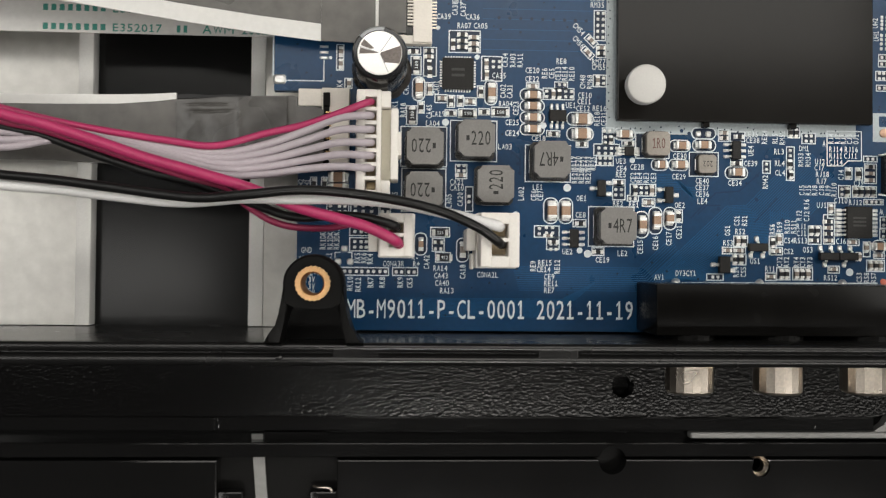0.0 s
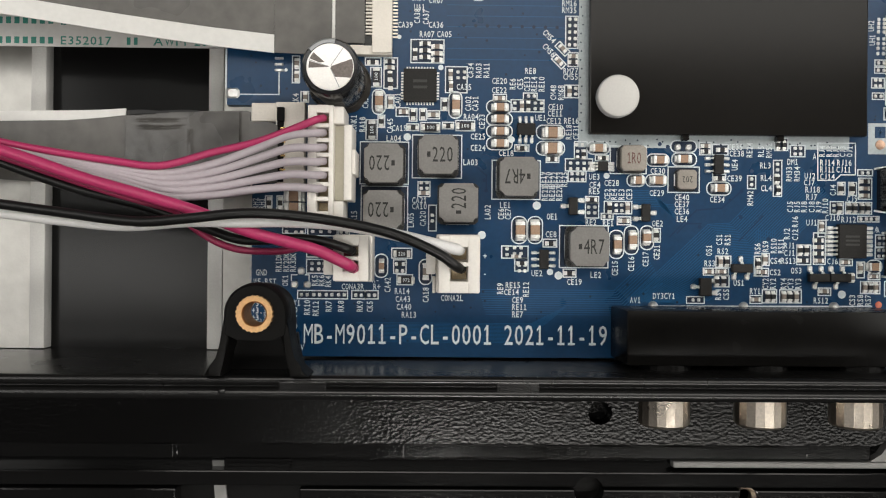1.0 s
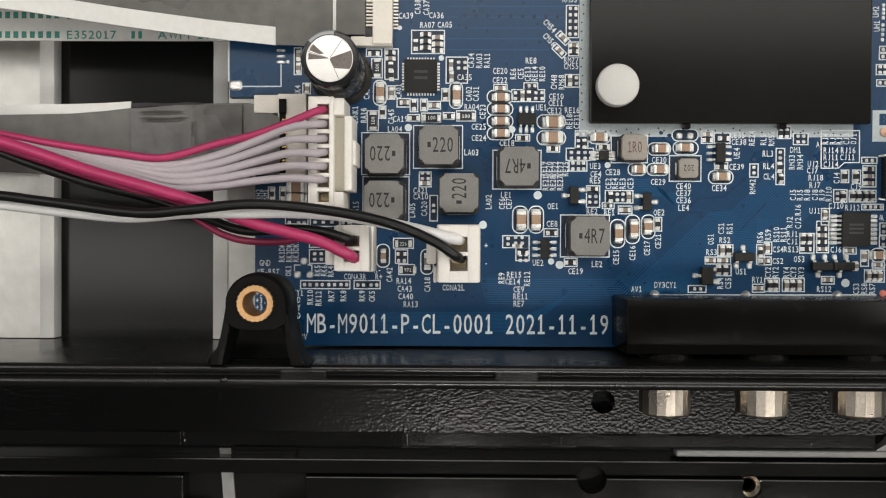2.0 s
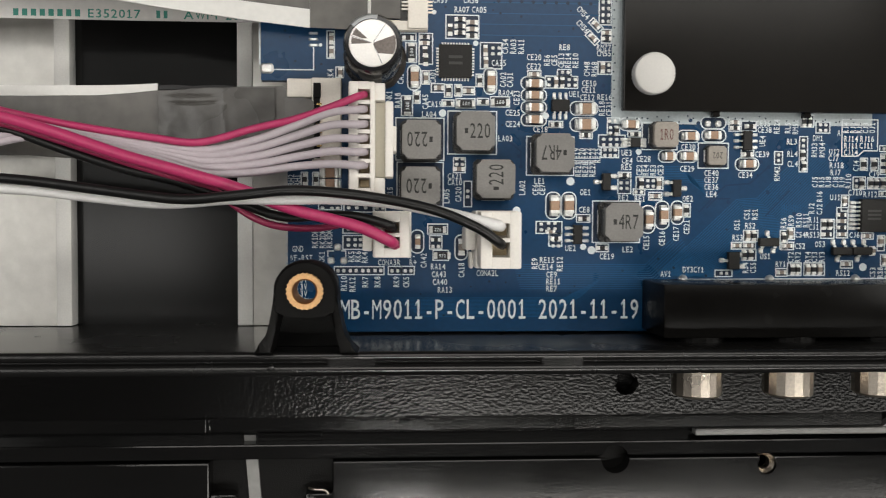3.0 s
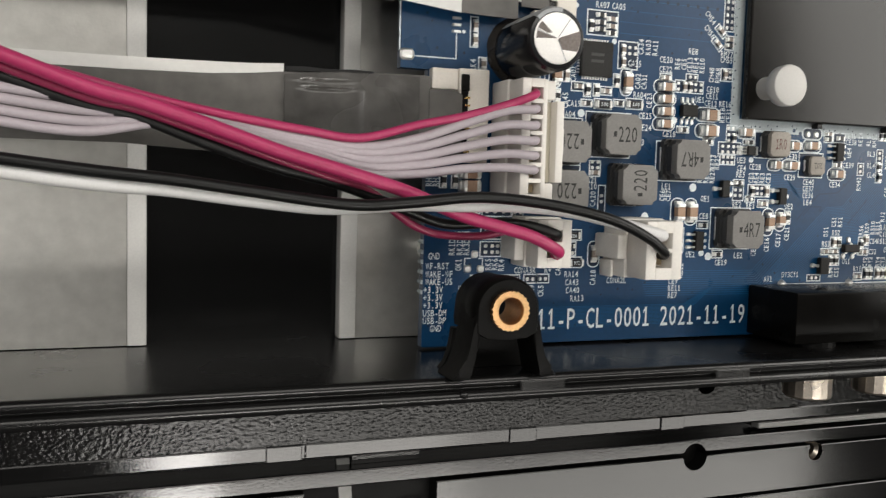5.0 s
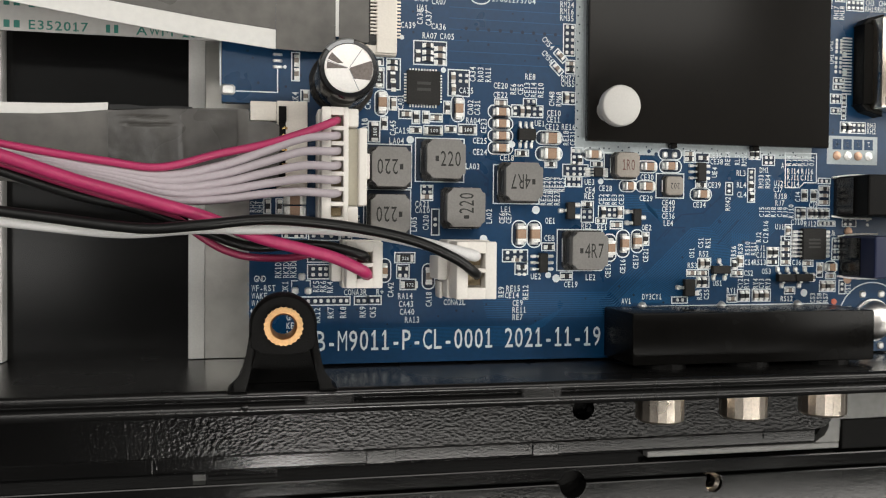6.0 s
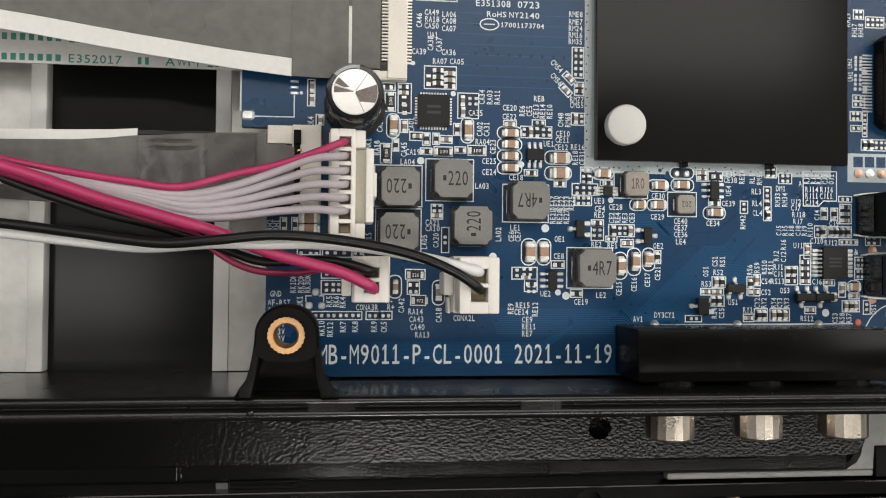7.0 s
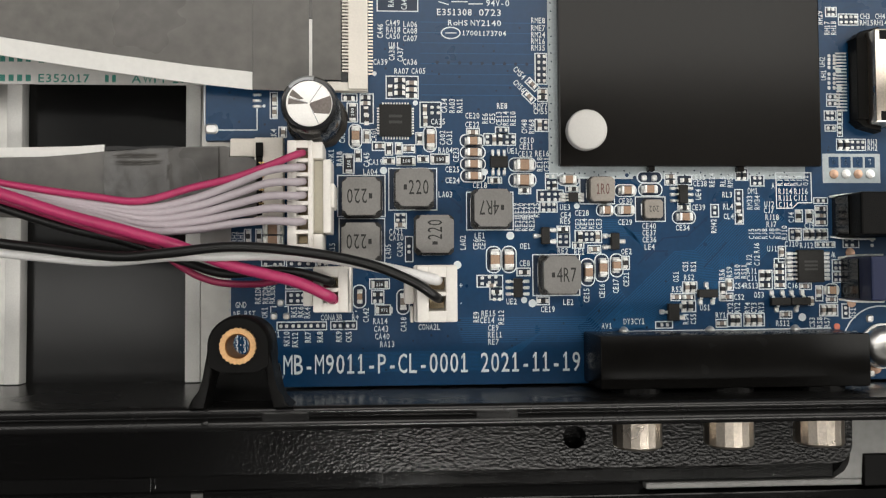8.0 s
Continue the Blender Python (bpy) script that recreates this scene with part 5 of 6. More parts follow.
oval_line(26.81, 19.51, 30.14, 21.35)
frame_line(28.07, 18.54, 30.01, 19.36)
chip(29.24, 18.93, 1.22, 0.61)
small_ic(29.06, 17.66, 1.44, 1.38, "lr3")
frame_line(24.96, 18.80, 26.83, 21.34)
pads_h(25.71, 20.87)
chip(26.29, 19.44, 0.62, 1.10)
pads_v(25.44, 19.49)
frame_line(23.64, 17.00, 27.67, 18.79)
pads_v(24.42, 17.74)
pads_v(25.45, 17.74)
pads_v(26.42, 17.74)
pads_v(27.25, 17.75)
frame_line(24.07, 15.42, 26.71, 16.90)
pads_v(24.63, 16.16)
pads_v(25.46, 16.16)
pads_v(26.21, 16.16)
frame_line(30.27, 16.67, 35.61, 20.75)
dot(29.75, 16.32, 0.45)
silk("UE3", 27.95, 16.17)

silk("RE21", 20.62, 13.64, 90)
silk("RE28", 21.68, 13.64, 90)
silk("RE27", 22.76, 13.65, 90)
silk("CE4", 28.04, 14.98)
silk("RE5", 27.96, 14.03)
silk("CE2", 29.90, 13.60, 90)
silk("RE4", 30.87, 13.60, 90)
silk("RE3", 31.98, 13.61, 90)
silk("CE3", 33.14, 13.62, 90)
silk("QE1", 21.75, 10.23)
silk("LE1", 14.81, 11.86)
silk("CE6", 14.21, 10.55, 90)
silk("CE7", 15.23, 10.56, 90)
silk("CE8", 21.63, 7.62)
silk("RE2", 27.52, 9.46)
silk("RE1", 30.07, 9.33)
silk("CE28", 30.53, 15.27)
silk("RE19", 20.34, 15.72, 90)
silk("RE20", 21.17, 15.72, 90)
silk("RE22", 22.00, 15.73, 90)
silk("RE23", 22.83, 15.73, 90)
silk("RE25", 23.52, 15.73, 90)
dot(19.47, 11.83, 0.61)
frame_line(22.87, 2.73, 30.06, 8.93)
frame_line(26.67, 12.29, 28.61, 13.25)
chip(27.55, 12.79, 1.22, 0.60)
frame_line(26.67, 10.07, 28.63, 12.28)
pads_v(27.15, 11.26)
pads_v(28.06, 11.26)
frame_line(29.44, 10.73, 33.52, 12.57)
chip(30.20, 11.58, 0.67, 1.27)
pads_v(31.22, 11.61)
pads_v(32.05, 11.61)
chip(32.85, 11.59, 0.67, 1.27)
frame_line(29.01, 9.89, 30.76, 10.77)
pads_h(29.84, 10.30)
frame_line(31.39, 9.13, 33.39, 10.28)
chip(32.36, 9.71, 1.27, 0.66)
small_ic(24.74, 11.78, 1.29, 2.54, "qL")
small_ic(35.44, 10.89, 1.29, 2.54, "qR")
ceramic(17.02, 8.20, 1.34, 2.32)
oval_line(15.79, 6.21, 18.01, 10.20)
ceramic(19.18, 8.21, 1.35, 2.32)
oval_line(18.15, 6.23, 20.34, 10.21)
ceramic(31.34, 6.20, 1.29, 2.21)
oval_line(30.21, 4.13, 32.37, 8.28)
ceramic(33.60, 6.90, 1.28, 2.21)
oval_line(32.45, 4.75, 34.53, 8.95)
ceramic(35.66, 7.27, 1.12, 1.82)
oval_line(34.83, 5.48, 36.79, 8.99)
frame_line(20.44, 5.74, 22.47, 6.89)
chip(21.57, 6.25, 1.28, 0.66)
frame_line(14.35, 4.05, 18.24, 5.83)
frame_line(16.30, 2.16, 18.25, 4.04)
pads_v(15.13, 5.00)
pads_v(16.24, 5.15)
pads_v(17.21, 5.15)
chip(16.49, 4.32, 1.12, 0.55)
chip(17.33, 3.30, 1.22, 0.61)
pads_v(16.95, 2.60)
pads_v(17.78, 2.60)
small_ic(20.50, 3.92, 1.35, 2.88, "lr3")
frame_line(12.83, 12.72, 19.94, 18.46)

silk("UE2", 19.58, 1.85)
dot(21.50, 2.05, 0.47)
dot(22.76, 1.55, 0.60)
frame_line(23.45, 1.32, 25.34, 2.50)
chip(24.34, 1.89, 1.33, 0.62)
silk("CE19", 25.13, 0.62)
silk("LE2", 28.27, 1.68)
silk("RE9", 14.18, -0.45, 90)
silk("RE15", 16.06, 0.06)
silk("CE14", 15.85, -0.95)
silk("RE12", 17.96, -0.53, 90)
silk("CE9", 16.77, -2.11)
silk("RE11", 17.03, -3.15)
silk("RE7", 16.78, -4.22)
silk("CONA2L", 7.09, -1.89)
silk("AV1", 34.16, -2.00)
silk("DY3CY1", 38.40, -1.35)
silk("CE15", 31.09, 2.70, 90)
silk("CE16", 33.50, 3.35, 90)
silk("CE17", 35.63, 4.08, 90)
silk("CE21", 37.26, 5.10, 90)
frame_line(36.61, 6.61, 37.78, 8.62)
chip(37.11, 7.61, 0.70, 1.32)
dot(11.39, 7.42, 0.60)
silk("LA02", 12.22, 10.80, 90)
silk("QE2", 37.38, 9.35)

ceramic(37.51, 18.71, 2.00, 1.24)
oval_line(35.67, 17.80, 39.00, 19.61)
ceramic(41.04, 18.87, 1.99, 1.23)
oval_line(39.40, 17.90, 43.06, 19.82)
pad(40.28, 20.66, 0.94, 0.99)
pad(41.88, 20.66, 0.94, 0.99)
oval_line(39.25, 19.92, 43.04, 21.62)
ceramic(37.34, 15.68, 2.00, 1.24)
oval_line(35.55, 14.83, 38.74, 16.56)
ceramic(46.48, 14.64, 2.00, 1.23)
oval_line(44.62, 13.63, 48.22, 15.55)
ceramic(34.31, 15.66, 1.66, 1.24)
oval_line(32.79, 14.82, 35.43, 16.55)
frame_line(38.86, 13.97, 43.50, 17.74)
silk("CE30", 37.35, 17.10)
silk("CE29", 37.23, 13.86)
silk("CE40", 40.96, 13.24)
silk("CE37", 40.97, 12.21)
silk("CE36", 40.98, 11.16)
silk("LE4", 40.98, 10.05)
silk("CE34", 46.21, 12.98)
silk("CE39", 48.75, 16.12)
silk("CE38", 49.06, 19.80)
silk("CE35", 48.83, 20.77)
silk("UE4", 48.74, 18.12, 90)
silk("RE24", 50.93, 20.34, 90)
silk("RL5", 52.64, 20.15, 90)
silk("RM52", 53.82, 20.29, 90)
silk("RL3", 53.34, 18.08)
silk("RL4", 53.44, 16.23)
silk("CL4", 53.50, 14.71)
silk("RM42", 51.09, 13.23, 90)
silk("RM33", 56.84, 16.85, 90)
silk("RM34", 58.03, 16.86, 90)
silk("DM1", 57.38, 18.65)
small_ic(46.13, 18.09, 1.40, 2.87, "lr3")
frame_line(45.49, 15.62, 47.43, 16.75)
chip(46.42, 16.08, 1.27, 0.66)
frame_line(45.41, 19.58, 47.74, 21.09)
chip(46.77, 20.30, 1.27, 0.66)
frame_line(43.53, 19.57, 45.20, 21.36)
chip(44.38, 20.87, 1.10, 0.60)
chip(44.38, 20.04, 1.11, 0.60)
frame_line(50.68, 14.62, 51.90, 16.55)
pads_v(51.29, 15.64)
frame_line(54.52, 13.53, 55.77, 18.86)
pads_v(55.13, 17.87)
chip(54.99, 16.06, 0.67, 1.21)
chip(55.19, 14.41, 0.61, 1.10)
frame_line(57.03, 19.43, 59.19, 21.08)
pads_v(57.73, 20.25)
pads_v(58.55, 20.26)
frame_line(54.69, 20.31, 56.63, 22.10)
chip(55.09, 21.08, 0.56, 1.22)
chip(55.97, 21.08, 0.56, 1.21)

line(61.10, 21.48, 61.14, 15.96)
line(61.14, 15.96, 63.67, 15.97)
line(63.67, 15.97, 64.55, 16.80)
line(64.55, 16.80, 66.74, 16.81)
line(66.74, 16.81, 66.71, 21.51)
line(66.71, 21.51, 61.10, 21.48)
silk("RJ14", 62.55, 18.59)
silk("RJ16", 65.08, 18.60)
silk("RJ11", 62.56, 17.57)
silk("CJ11", 64.98, 17.58)
silk("CJ14", 62.57, 16.52)
silk("RJ4", 61.72, 20.27, 90)
silk("RJ3", 62.82, 20.28, 90)
silk("RJ1", 63.78, 20.28, 90)
silk("CJ3", 64.79, 20.28, 90)
silk("OJ1", 65.84, 20.29, 90)
silk("A", 60.62, 19.49)
silk("UJ2", 59.96, 16.59)
silk("CJ7", 59.88, 15.62)
silk("RJ18", 60.38, 14.57)
silk("RJ7", 60.25, 13.47)
silk("CJ4", 63.41, 14.53, 90)
silk("CJ5", 57.04, 12.01, 90)
silk("RJ5", 58.06, 12.02, 90)
silk("RJ8", 59.11, 12.02, 90)
silk("CJ8", 60.26, 12.03, 90)
silk("RJ9", 61.28, 12.03, 90)
silk("RJ10", 62.27, 12.18, 90)
silk("UJ1", 60.28, 9.68)
silk("RJ6", 57.80, 9.80, 90)
silk("CJ10", 63.38, 10.44)
silk("RJ12", 65.78, 10.18)
silk("CJ9", 66.30, 13.25)
frame_line(64.09, 13.85, 65.20, 15.69)
chip(64.46, 14.72, 0.73, 1.38)
frame_line(65.74, 13.77, 66.93, 15.70)
chip(66.13, 14.73, 0.72, 1.37)
frame_line(67.09, 16.71, 69.30, 17.59)
pads_h(68.20, 17.12)
frame_line(67.24, 13.23, 69.19, 16.34)
chip(68.06, 15.84, 1.22, 0.60)
chip(68.07, 14.80, 1.22, 0.60)
chip(68.08, 13.75, 1.21, 0.60)
frame_line(63.01, 10.95, 64.95, 12.82)
pads_v(63.57, 11.85)
chip(64.31, 11.83, 0.66, 1.21)
frame_line(65.29, 11.02, 69.20, 12.74)
chip(65.71, 11.84, 0.62, 1.21)
chip(66.59, 11.84, 0.62, 1.21)
chip(67.63, 11.85, 0.61, 1.22)
chip(68.53, 11.85, 0.62, 1.21)
frame_line(67.15, 9.87, 70.31, 10.68)
pads_h(68.03, 10.27)
pads_h(69.57, 10.28)
frame_line(61.24, 7.62, 62.41, 10.04)
chip(61.68, 9.12, 0.61, 1.10)
line(70.09, 17.46, 70.13, 12.21)

silk("QS1", 45.02, 5.45, 90)
silk("CS1", 46.53, 7.03, 90)
silk("RS1", 47.77, 7.04, 90)
silk("RS2", 47.09, 5.32)
silk("RS3", 45.17, 3.51)
silk("US1", 49.52, 0.68)
silk("RS6", 52.24, 5.76, 90)
silk("RS9", 53.42, 6.13, 90)
silk("RS10", 54.66, 6.19, 90)
silk("RS11", 55.71, 6.20, 90)
silk("RJ2", 56.58, 8.00, 90)
silk("CJ2", 57.82, 7.87, 90)
silk("RJ1", 57.00, 6.26)
silk("CJ1", 57.01, 5.15)
silk("CS4", 54.95, 3.98)
silk("RS13", 56.88, 3.99)
silk("CS2", 54.91, 2.26)
silk("QS3", 58.05, 2.56)
silk("CY2", 53.46, 0.59, 90)
silk("RY2", 54.56, 0.60, 90)
silk("RY4", 56.16, 0.61, 90)
silk("CY3", 57.18, 0.61, 90)
silk("RY3", 58.34, 0.62, 90)
silk("RY1", 51.95, -0.52)
silk("RS12", 61.74, -1.85)
silk("CS3", 66.41, -1.76, 90)
silk("RS8", 67.60, -1.76, 90)
silk("RS7", 68.75, -1.75, 90)
silk("CJ6", 63.43, 3.97)
silk("RS4", 46.44, -1.06, 90)
silk("CS5", 47.63, -1.05, 90)
silk("A", 69.91, 8.76)
frame_line(46.07, 2.97, 48.29, 4.62)
chip(46.69, 3.80, 0.67, 1.21)
chip(47.60, 3.80, 0.67, 1.22)
frame_line(44.21, 1.78, 47.94, 2.81)
chip(44.97, 2.32, 1.21, 0.61)
chip(46.79, 2.33, 1.22, 0.61)
frame_line(45.87, 0.06, 48.04, 1.71)
chip(46.16, 0.89, 0.67, 1.22)
chip(47.18, 0.90, 0.67, 1.22)
small_ic(49.73, 2.85, 3.04, 1.26, "q1t")
small_ic(44.33, 0.05, 1.73, 2.62, "qL")
small_ic(61.13, 1.53, 3.03, 1.20, "q1b")
small_ic(64.28, 1.55, 3.03, 1.20, "q1b")
chip(66.20, 1.56, 0.84, 1.10)
frame_line(51.78, 1.75, 52.90, 4.65)
chip(52.28, 3.55, 0.61, 1.22)
frame_line(52.88, 3.28, 53.99, 5.07)
chip(53.29, 4.19, 0.67, 1.22)
frame_line(51.99, 1.70, 53.92, 2.85)
chip(52.89, 2.31, 1.22, 0.60)
frame_line(58.10, 3.45, 60.19, 6.35)
chip(58.49, 5.57, 0.67, 1.27)
chip(59.45, 5.58, 0.67, 1.27)
chip(58.97, 4.06, 1.22, 0.60)
frame_line(60.57, 3.52, 62.33, 8.16)
chip(61.22, 7.05, 1.22, 0.60)
chip(61.23, 6.08, 1.21, 0.60)
chip(61.24, 5.12, 1.21, 0.60)
chip(61.33, 4.07, 1.21, 0.60)
frame_line(64.53, 3.35, 66.38, 4.31)
chip(65.22, 3.85, 1.22, 0.60)
frame_line(67.06, 1.56, 68.18, 3.91)
chip(67.47, 3.00, 0.67, 1.26)
oval_line(68.49, 2.24, 70.81, 4.19)
ceramic(69.42, 3.21, 1.82, 1.15)
frame_line(68.78, 1.30, 70.51, 2.18)
chip(69.43, 1.78, 1.22, 0.55)
frame_line(67.63, -0.77, 70.53, 1.01)
chip(68.18, 0.14, 0.62, 1.21)
chip(69.03, 0.15, 0.62, 1.21)
chip(69.80, 0.15, 0.62, 1.21)
frame_line(51.19, -2.35, 52.93, -1.17)
chip(51.96, -1.75, 1.22, 0.60)
frame_line(53.00, -2.25, 55.14, -0.32)
chip(53.74, -1.32, 0.67, 1.27)
chip(54.56, -1.32, 0.61, 1.27)
frame_line(55.59, -2.23, 58.80, -0.31)
chip(56.15, -1.31, 0.67, 1.27)
chip(57.03, -1.30, 0.67, 1.27)
chip(57.99, -1.30, 0.67, 1.27)
frame_line(61.31, -1.09, 63.19, 0.00)
chip(62.10, -0.47, 1.22, 0.60)
dot(64.84, -0.94, 0.61)
line(37.20, -2.86, 69.31, -2.66)
solder_joint(50.23, -2.86)
solder_joint(63.67, -2.78)
solder_joint(36.79, -2.84)
frame_line(41.75, -2.40, 44.38, -1.42)
pads_h(43.14, -1.91)

silk("RH2", -21.91, 11.77, 90)
silk("RH1", -20.98, 11.77, 90)
frame_line(-20.43, 10.81, -19.50, 12.89)
chip(-19.86, 11.84, 0.62, 1.39)
frame_line(-18.75, 10.81, -17.90, 12.90)
chip(-18.25, 11.85, 0.62, 1.39)
ceramic(-16.16, 12.88, 2.41, 1.54)
ceramic(-16.15, 11.13, 2.40, 1.55)
pads_v(-17.33, 8.08)
pads_v(-15.94, 8.04)
pads_v(-15.10, 8.04)
frame_line(-17.89, 7.43, -14.54, 8.81)
silk("LA05", 0.93, 9.52, 90)
silk("LA15", -7.43, 9.75, 90)
frame_line(-6.40, 7.84, 0.43, 14.49)

pad(-25.35, 27.94, 1.97, 1.51)
line(-24.24, 27.79, -18.69, 27.81)
line(-18.60, 27.81, -18.61, 31.12)
line(-26.40, 34.58, -26.37, 28.57)
pad(-18.62, 33.11, 1.35, 0.42)
pad(-18.62, 32.23, 1.35, 0.42)
pad(-18.62, 31.38, 1.35, 0.42)
dot(-17.60, 31.44, 0.25)
frame_line(-16.66, 29.55, -15.60, 33.50)
chip(-16.01, 32.37, 0.64, 1.26)
chip(-16.00, 30.48, 0.64, 1.26)
silk("RK4", -16.15, 27.18, 90)
frame_line(-15.37, 26.72, -14.25, 28.29)
chip(-14.72, 27.43, 0.64, 1.20)
frame_line(-5.96, 32.27, -3.68, 33.37)
chip(-4.85, 32.65, 1.27, 0.63)
frame_line(-3.21, 28.90, -1.23, 33.38)
chip(-2.39, 32.81, 1.14, 0.57)
chip(-2.39, 31.93, 1.14, 0.57)
chip(-2.22, 29.45, 0.71, 1.26)
chip(-2.32, 30.71, 0.70, 1.13)
frame_line(-5.17, 29.09, -3.60, 31.95)
resistor(-4.33, 30.51, 0.96, 2.40, "100")
silk("CONK1", -7.59, 23.58, 90)
silk("RA16", -6.32, 23.59, 90)

frame_line(0.73, 32.71, 5.58, 36.13)
chip(1.35, 33.95, 0.68, 1.32)
chip(2.81, 35.48, 1.25, 0.63)
chip(2.81, 34.47, 1.26, 0.63)
chip(2.80, 33.53, 1.25, 0.63)
chip(4.58, 35.06, 1.31, 0.68)
chip(4.57, 34.06, 1.31, 0.68)
chip(4.57, 33.11, 1.31, 0.68)
silk("RA07", 3.08, 36.93)
silk("CA05", 5.65, 36.96)
silk("CA39", -0.11, 38.29)
silk("CA36", 4.40, 38.33)
silk("CA38", 1.60, 39.60, 90)
silk("CA37", 2.89, 39.47, 90)
silk("UA1", 1.95, 40.91)
silk("CA49", 1.77, 44.32)
silk("RA18", 1.85, 43.28)
silk("CA50", 1.76, 42.27)
silk("LA06", 4.43, 44.12)
silk("CA08", 4.42, 43.11)
silk("CA07", 4.42, 41.95)
silk("CA46", -0.15, 43.05, 90)
frame_line(-0.59, 46.11, 5.59, 49.56)
silk("RA12", 1.50, 47.85, 90)
silk("CA48", 3.50, 47.45, 90)
silk("E351308", 11.17, 46.07, 0, 5.34, 0.97)
silk("0723", 16.68, 46.08, 0, 3.42, 1.00)
silk("RoHS", 11.74, 44.44, 0, 3.00, 0.83)
silk("NY2140", 16.02, 44.44, 0, 4.63, 0.88)
silk("17001173704", 15.72, 42.86, 0, 6.71, 0.74)
silk("94V-0", 17.85, 47.56, 0, 3.54, 0.95)
ring_line(10.61, 42.86, 1.43, 0.86)
line(9.86, 42.85, 11.38, 42.87)
line(8.82, 47.66, 10.26, 47.25)
line(10.84, 47.69, 13.15, 47.72)
line(13.44, 47.38, 15.47, 47.41)
silk("RME8", 24.09, 44.95)
silk("RME7", 24.08, 43.78)
silk("RM24", 24.07, 42.75)
silk("RM16", 24.06, 41.73)
silk("RM35", 24.05, 40.71)
frame_line(23.54, 35.09, 25.36, 39.83)
pads_h(24.56, 39.40)
pads_h(24.55, 38.46)
pads_h(24.54, 37.50)
pads_h(24.53, 36.54)
pads_h(24.52, 35.61)
frame_line(23.92, 32.41, 25.39, 34.44)
chip(24.66, 33.89, 1.16, 0.57)
chip(24.65, 33.02, 1.15, 0.57)
silk("CM54", 21.12, 36.80, -45)
silk("CM56", 21.10, 34.77, -45)
slanted_cap(23.06, 35.01)
slanted_cap(22.54, 33.12)
silk("RM77", 24.33, 31.76)
silk("CM55", 24.32, 30.89)
silk("CA34", 9.53, 31.67, 90)
silk("RA03", 10.73, 31.68, 90)
silk("RA11", 11.88, 31.69, 90)
dot(-1.03, 36.49, 0.34)
dot(5.14, 32.05, 0.40)

silk("CE20", 13.84, 30.16)
silk("RE8", 18.40, 31.69)
frame_line(5.85, 28.35, 9.03, 32.19)
chip(6.59, 31.00, 0.63, 1.25)
pads_v(7.69, 30.99)
pads_v(8.64, 31.00)
chip(6.66, 29.27, 0.64, 1.20)

silk("UH2", 68.94, 38.94, 90)
silk("UH1", 69.11, 36.86, 90)
silk("RH3", 76.77, 26.35)
silk("RH2", 76.75, 25.40)
silk("CH3", 76.06, 46.26)
silk("RH15", 76.28, 45.24)
silk("CH4", 78.51, 46.29)
silk("RH14", 78.58, 45.27)
silk("RH29", 68.71, 45.95, 90)
silk("RH17", 69.83, 44.32, 90)
silk("RH18", 70.90, 44.34, 90)
frame_line(71.72, 44.83, 74.89, 46.59)
pads_v(72.15, 45.70)
pads_v(72.98, 45.71)
pads_v(73.78, 45.72)
pads_v(74.51, 45.73)
frame_line(69.67, 46.14, 71.40, 47.61)
pads_v(70.20, 46.87)
pads_v(70.87, 46.88)
pads_h(70.49, 39.91)
pads_h(70.48, 39.31)
pads_h(70.46, 38.72)
pads_h(70.45, 38.06)
pads_h(70.42, 37.02)
pads_h(70.40, 36.33)
pads_h(70.39, 35.62)
pads_h(70.37, 34.85)
dot(71.50, 37.62, 0.48)
dot(71.59, 34.80, 0.48)
frame_line(69.53, 33.01, 71.54, 33.89)
pads_h(70.49, 33.45)
frame_line(69.50, 31.94, 71.52, 32.82)
pads_h(70.46, 32.38)
frame_line(69.07, 29.74, 70.95, 31.21)
pads_v(69.66, 30.48)
pads_v(70.36, 30.48)
frame_line(71.20, 29.30, 71.97, 31.23)
pads_v(71.57, 30.28)
frame_line(71.15, 27.23, 71.92, 29.15)
pads_v(71.52, 28.20)
frame_line(69.17, 28.05, 70.91, 28.99)
pads_h(70.07, 28.52)
frame_line(70.94, 25.02, 75.61, 26.78)
chip(71.45, 25.83, 0.57, 1.18)
chip(72.51, 25.83, 0.64, 1.31)
pads_v(73.50, 25.90)
pads_v(74.41, 25.90)
pads_v(75.17, 25.90)

frame_line(71.63, 9.82, 74.16, 11.73)
pads_v(72.21, 10.62)
pads_v(73.12, 10.61)
pads_v(76.31, 10.54)
frame_line(69.82, 6.16, 71.59, 7.93)
pads_v(70.40, 7.05)
pads_v(71.13, 7.04)
frame_line(69.77, 4.40, 71.55, 6.03)
pads_v(70.36, 5.23)
pads_v(71.08, 5.23)
silk("A", 70.14, 8.66)
line(70.26, 17.62, 70.13, 12.18)
line(72.18, 9.24, 72.00, 1.77)
silk("DS1", 72.94, -0.34, 90)
frame_line(71.22, -1.15, 72.38, 1.05)
pads_v(71.80, 0.02)

oval_line(2.22, 0.07, 4.07, 3.76)
silk("CA18", 3.20, -1.45, 90)
chip(3.19, 1.97, 0.96, 1.89)

silk("CA21", 2.17, 12.47)
silk("CA10", 2.18, 11.58)
silk("CA20", 2.69, 9.79, 90)
frame_line(3.54, 7.96, 4.66, 11.75)
pads_v(4.08, 9.86)
frame_line(1.94, 13.01, 3.69, 15.21)
pads_v(2.41, 14.64)
pads_v(3.27, 14.65)
chip(2.75, 13.54, 1.27, 0.63)

silk("+", 11.88, 4.33)
silk("-", 11.89, 1.80)

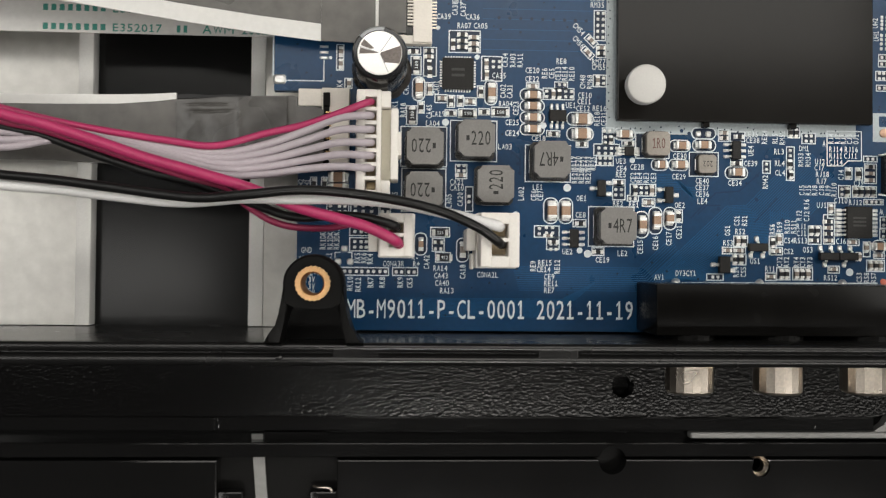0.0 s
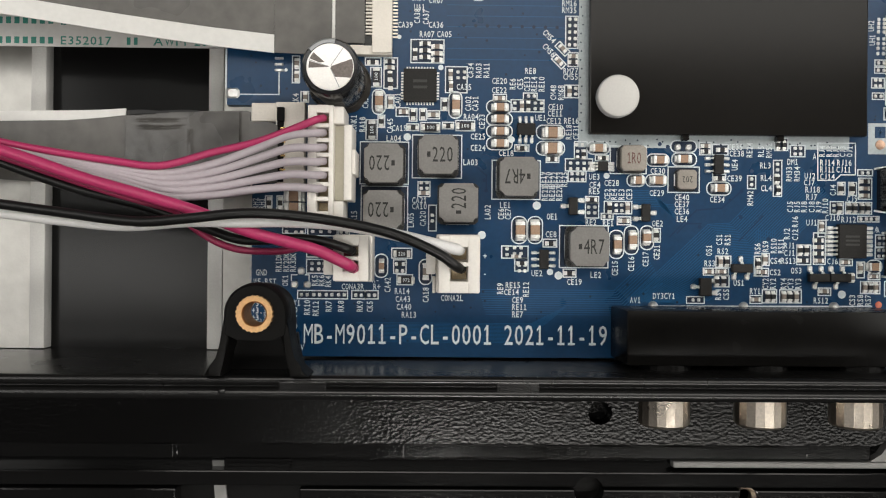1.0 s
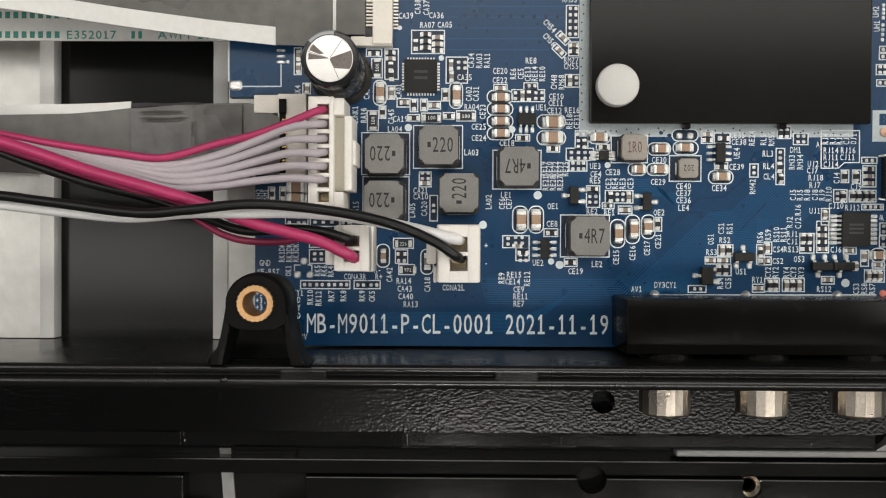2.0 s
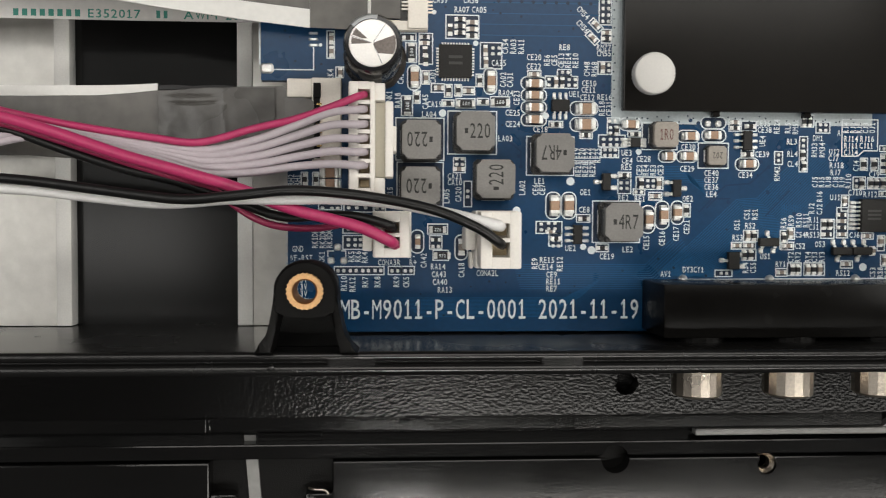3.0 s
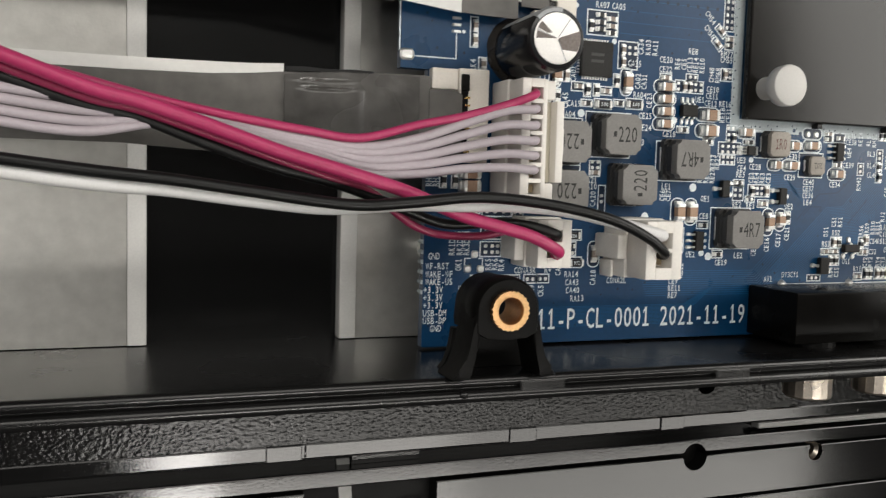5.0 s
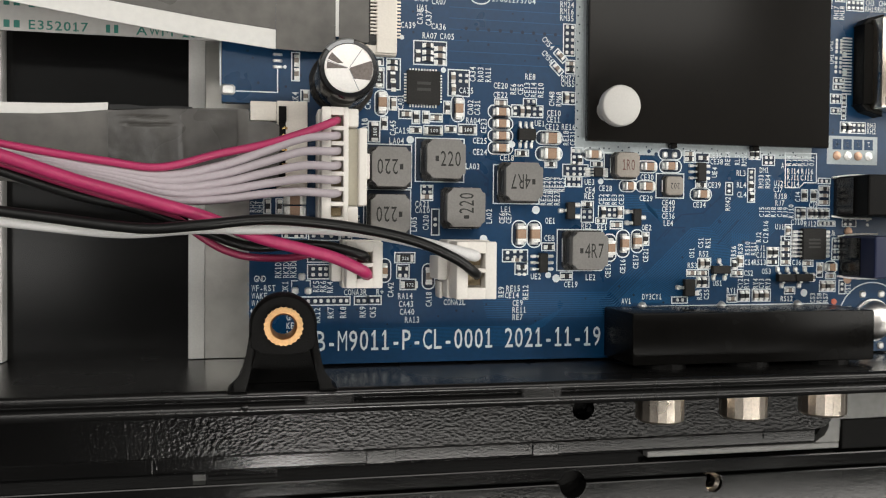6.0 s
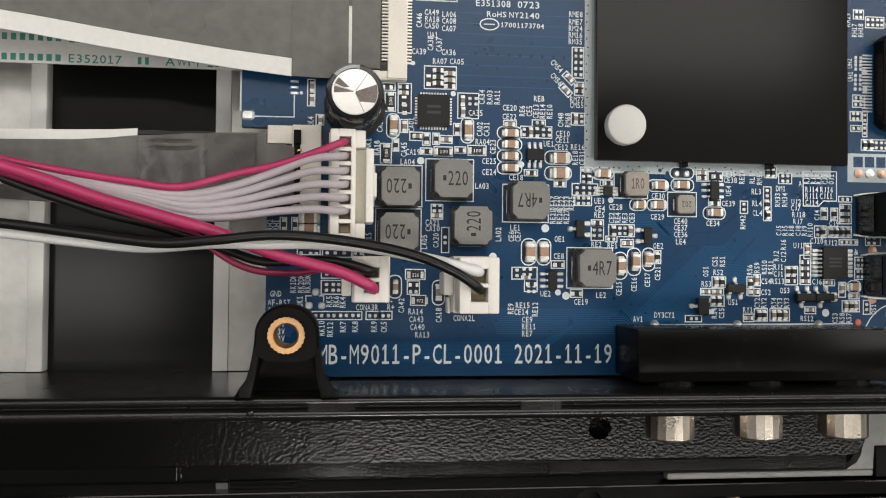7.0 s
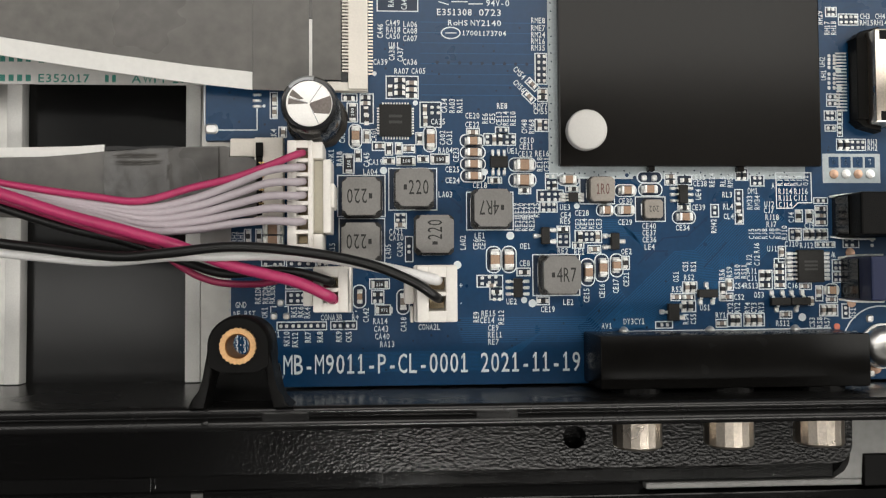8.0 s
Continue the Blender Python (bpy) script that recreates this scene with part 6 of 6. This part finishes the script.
ring_line(77.4, -5.5, 6.2, 6.2)
tagged(part("silkscreen_layer", ink, SILK, board, "white silkscreen outlines and dots"), kind="stuff")
tagged(part("solder_layer", solder, TIN, board, "tinned solder pads"), kind="stuff")
tagged(part("clearance_layer", bare, MASK_BARE, board, "dark solder mask round the pads"), kind="stuff")
tagged(part("ground_strip", strip, PALE, board, "pale tinned ground strip"), kind="stuff")
tagged(part("via_layer", vias, MASK_BARE, board, "tiny dark vias"), kind="stuff")
tagged(part("gap_layer", gaps, MASK_GAP, board, "darker gaps round the copper pours"), kind="stuff")
tagged(part("trace_layer", copper, TRACE, board, "bundles of copper traces under blue mask"), kind="stuff")


# ---- sockets along the far edge of the board ----
def video_socket():
    d = thing("video_socket", 75.5, 35.8, 0, 0, "gold-toned metal video socket with a black base and fine pins", "socket")
    part("base", box(bmesh.new(), -2.4, -6.4, 0.0, -0.3, 6.4, 2.6, 0.15), BLACK_MATT, d)
    part("shell", box(bmesh.new(), -0.7, -7.2, 0.0, 14, 7.2, 4.6, 0.35), NICKEL, d, "stamped nickel shell", True)
    for s in (-1, 1):
        part("base_wing", prism(bmesh.new(), [(-2.6, s * 6.3), (-1.4, s * 7.4), (1.5, s * 8.2), (1.5, s * 7.25), (-0.9, s * 7.25), (-0.9, s * 5.8)][::s], 0.0, 2.2, 0.2), BLACK_MATT, d)
    part("shell_mark", box(bmesh.new(), 1.3, -1.6, 4.602, 2.1, 1.8, 4.612), FERRITE_TAN, d)
    # the dark of two notches, laid on the shell as thin black plates
    for y in (-6.2, 6.2):
        part("notch_shade", box(bmesh.new(), 0.0, y - 0.7, 4.602, 2.2, y + 0.7, 4.62), BLACK_MATT, d)
    pin = to_mesh("contact", box(bmesh.new(), -4.4, -0.12, 0.0, -2.72, 0.12, 0.16), TIN)
    for i in range(19):
        o = new("contact", pin)
        o.parent = d
        o.matrix_basis = pose(0, (-4.5 + 0.5 * i) * MM, 0)


def jack_block(x, y, w, h, material, label):
    d = thing("jack_socket", x, y, 0, 0, label, "socket")
    part("housing", box(bmesh.new(), 0, -w / 2, 0.0, 18, w / 2, h, 0.3), material, d)
    part("side_plate", box(bmesh.new(), -0.25, -w / 2 + 0.3, 0.0, -0.02, w / 2 - 0.3, h * 0.6), BLACK_SATIN, d)
    for s in (-1, 1):
        part("side_lug", tube(bmesh.new(), [(-0.8, s * (w / 2 - 0.1), 0.3), (2.0, s * (w / 2 + 0.25), 0.9), (6.0, s * (w / 2 + 0.3), 1.0)], 0.18, 8, 4), TIN, d)


def board_screw():
    d = thing("board_screw", 77.4, -5.5, 0, 0, "domed nickel screw fastening the board", "screw")
    part("head", lathe(bmesh.new(), [(3.2, 0.35), (3.25, 0.8), (2.9, 1.6), (2.0, 2.2), (1.0, 2.45), (0, 2.5)], 40), ALU, d, smooth=True)
    part("washer", lathe(bmesh.new(), [(3.5, 0.0), (3.5, 0.35), (3.2, 0.36)], 40), TIN, d)
    for i in range(8):
        a = radians(22.5 + 45 * i)
        pillow_bm = bmesh.new()
        pillow(pillow_bm, 4.6 * math.cos(a), 4.6 * math.sin(a), 1.2, 1.2, 0.25)
        part("ground_pad", pillow_bm, TIN, d)


def round_land(x, y, r, material):
    bm = bmesh.new()
    lathe(bm, [(r, 0.0), (r * 0.96, 0.1), (r * 0.5, 0.16), (0, 0.18)], 24)
    bmesh.ops.translate(bm, vec=(x, y, 0), verts=bm.verts[:])
    part("round_pad", bm, material, board, smooth=True)


round_land(70.33, -2.42, 0.5, TEST_RED)
round_land(72.75, 9.0, 0.75, COPPER)
round_land(72.75, 1.25, 0.75, COPPER)
round_land(76.4, -8.95, 0.9, COPPER)
video_socket()
jack_block(70.2, 14.6, 6.4, 7.8, BLACK_MATT, "black moulded jack socket with tinned lugs")
jack_block(71.4, 5.0, 6.6, 8.0, PORT_BLUE, "dark blue and black jack socket with tinned lugs")
board_screw()
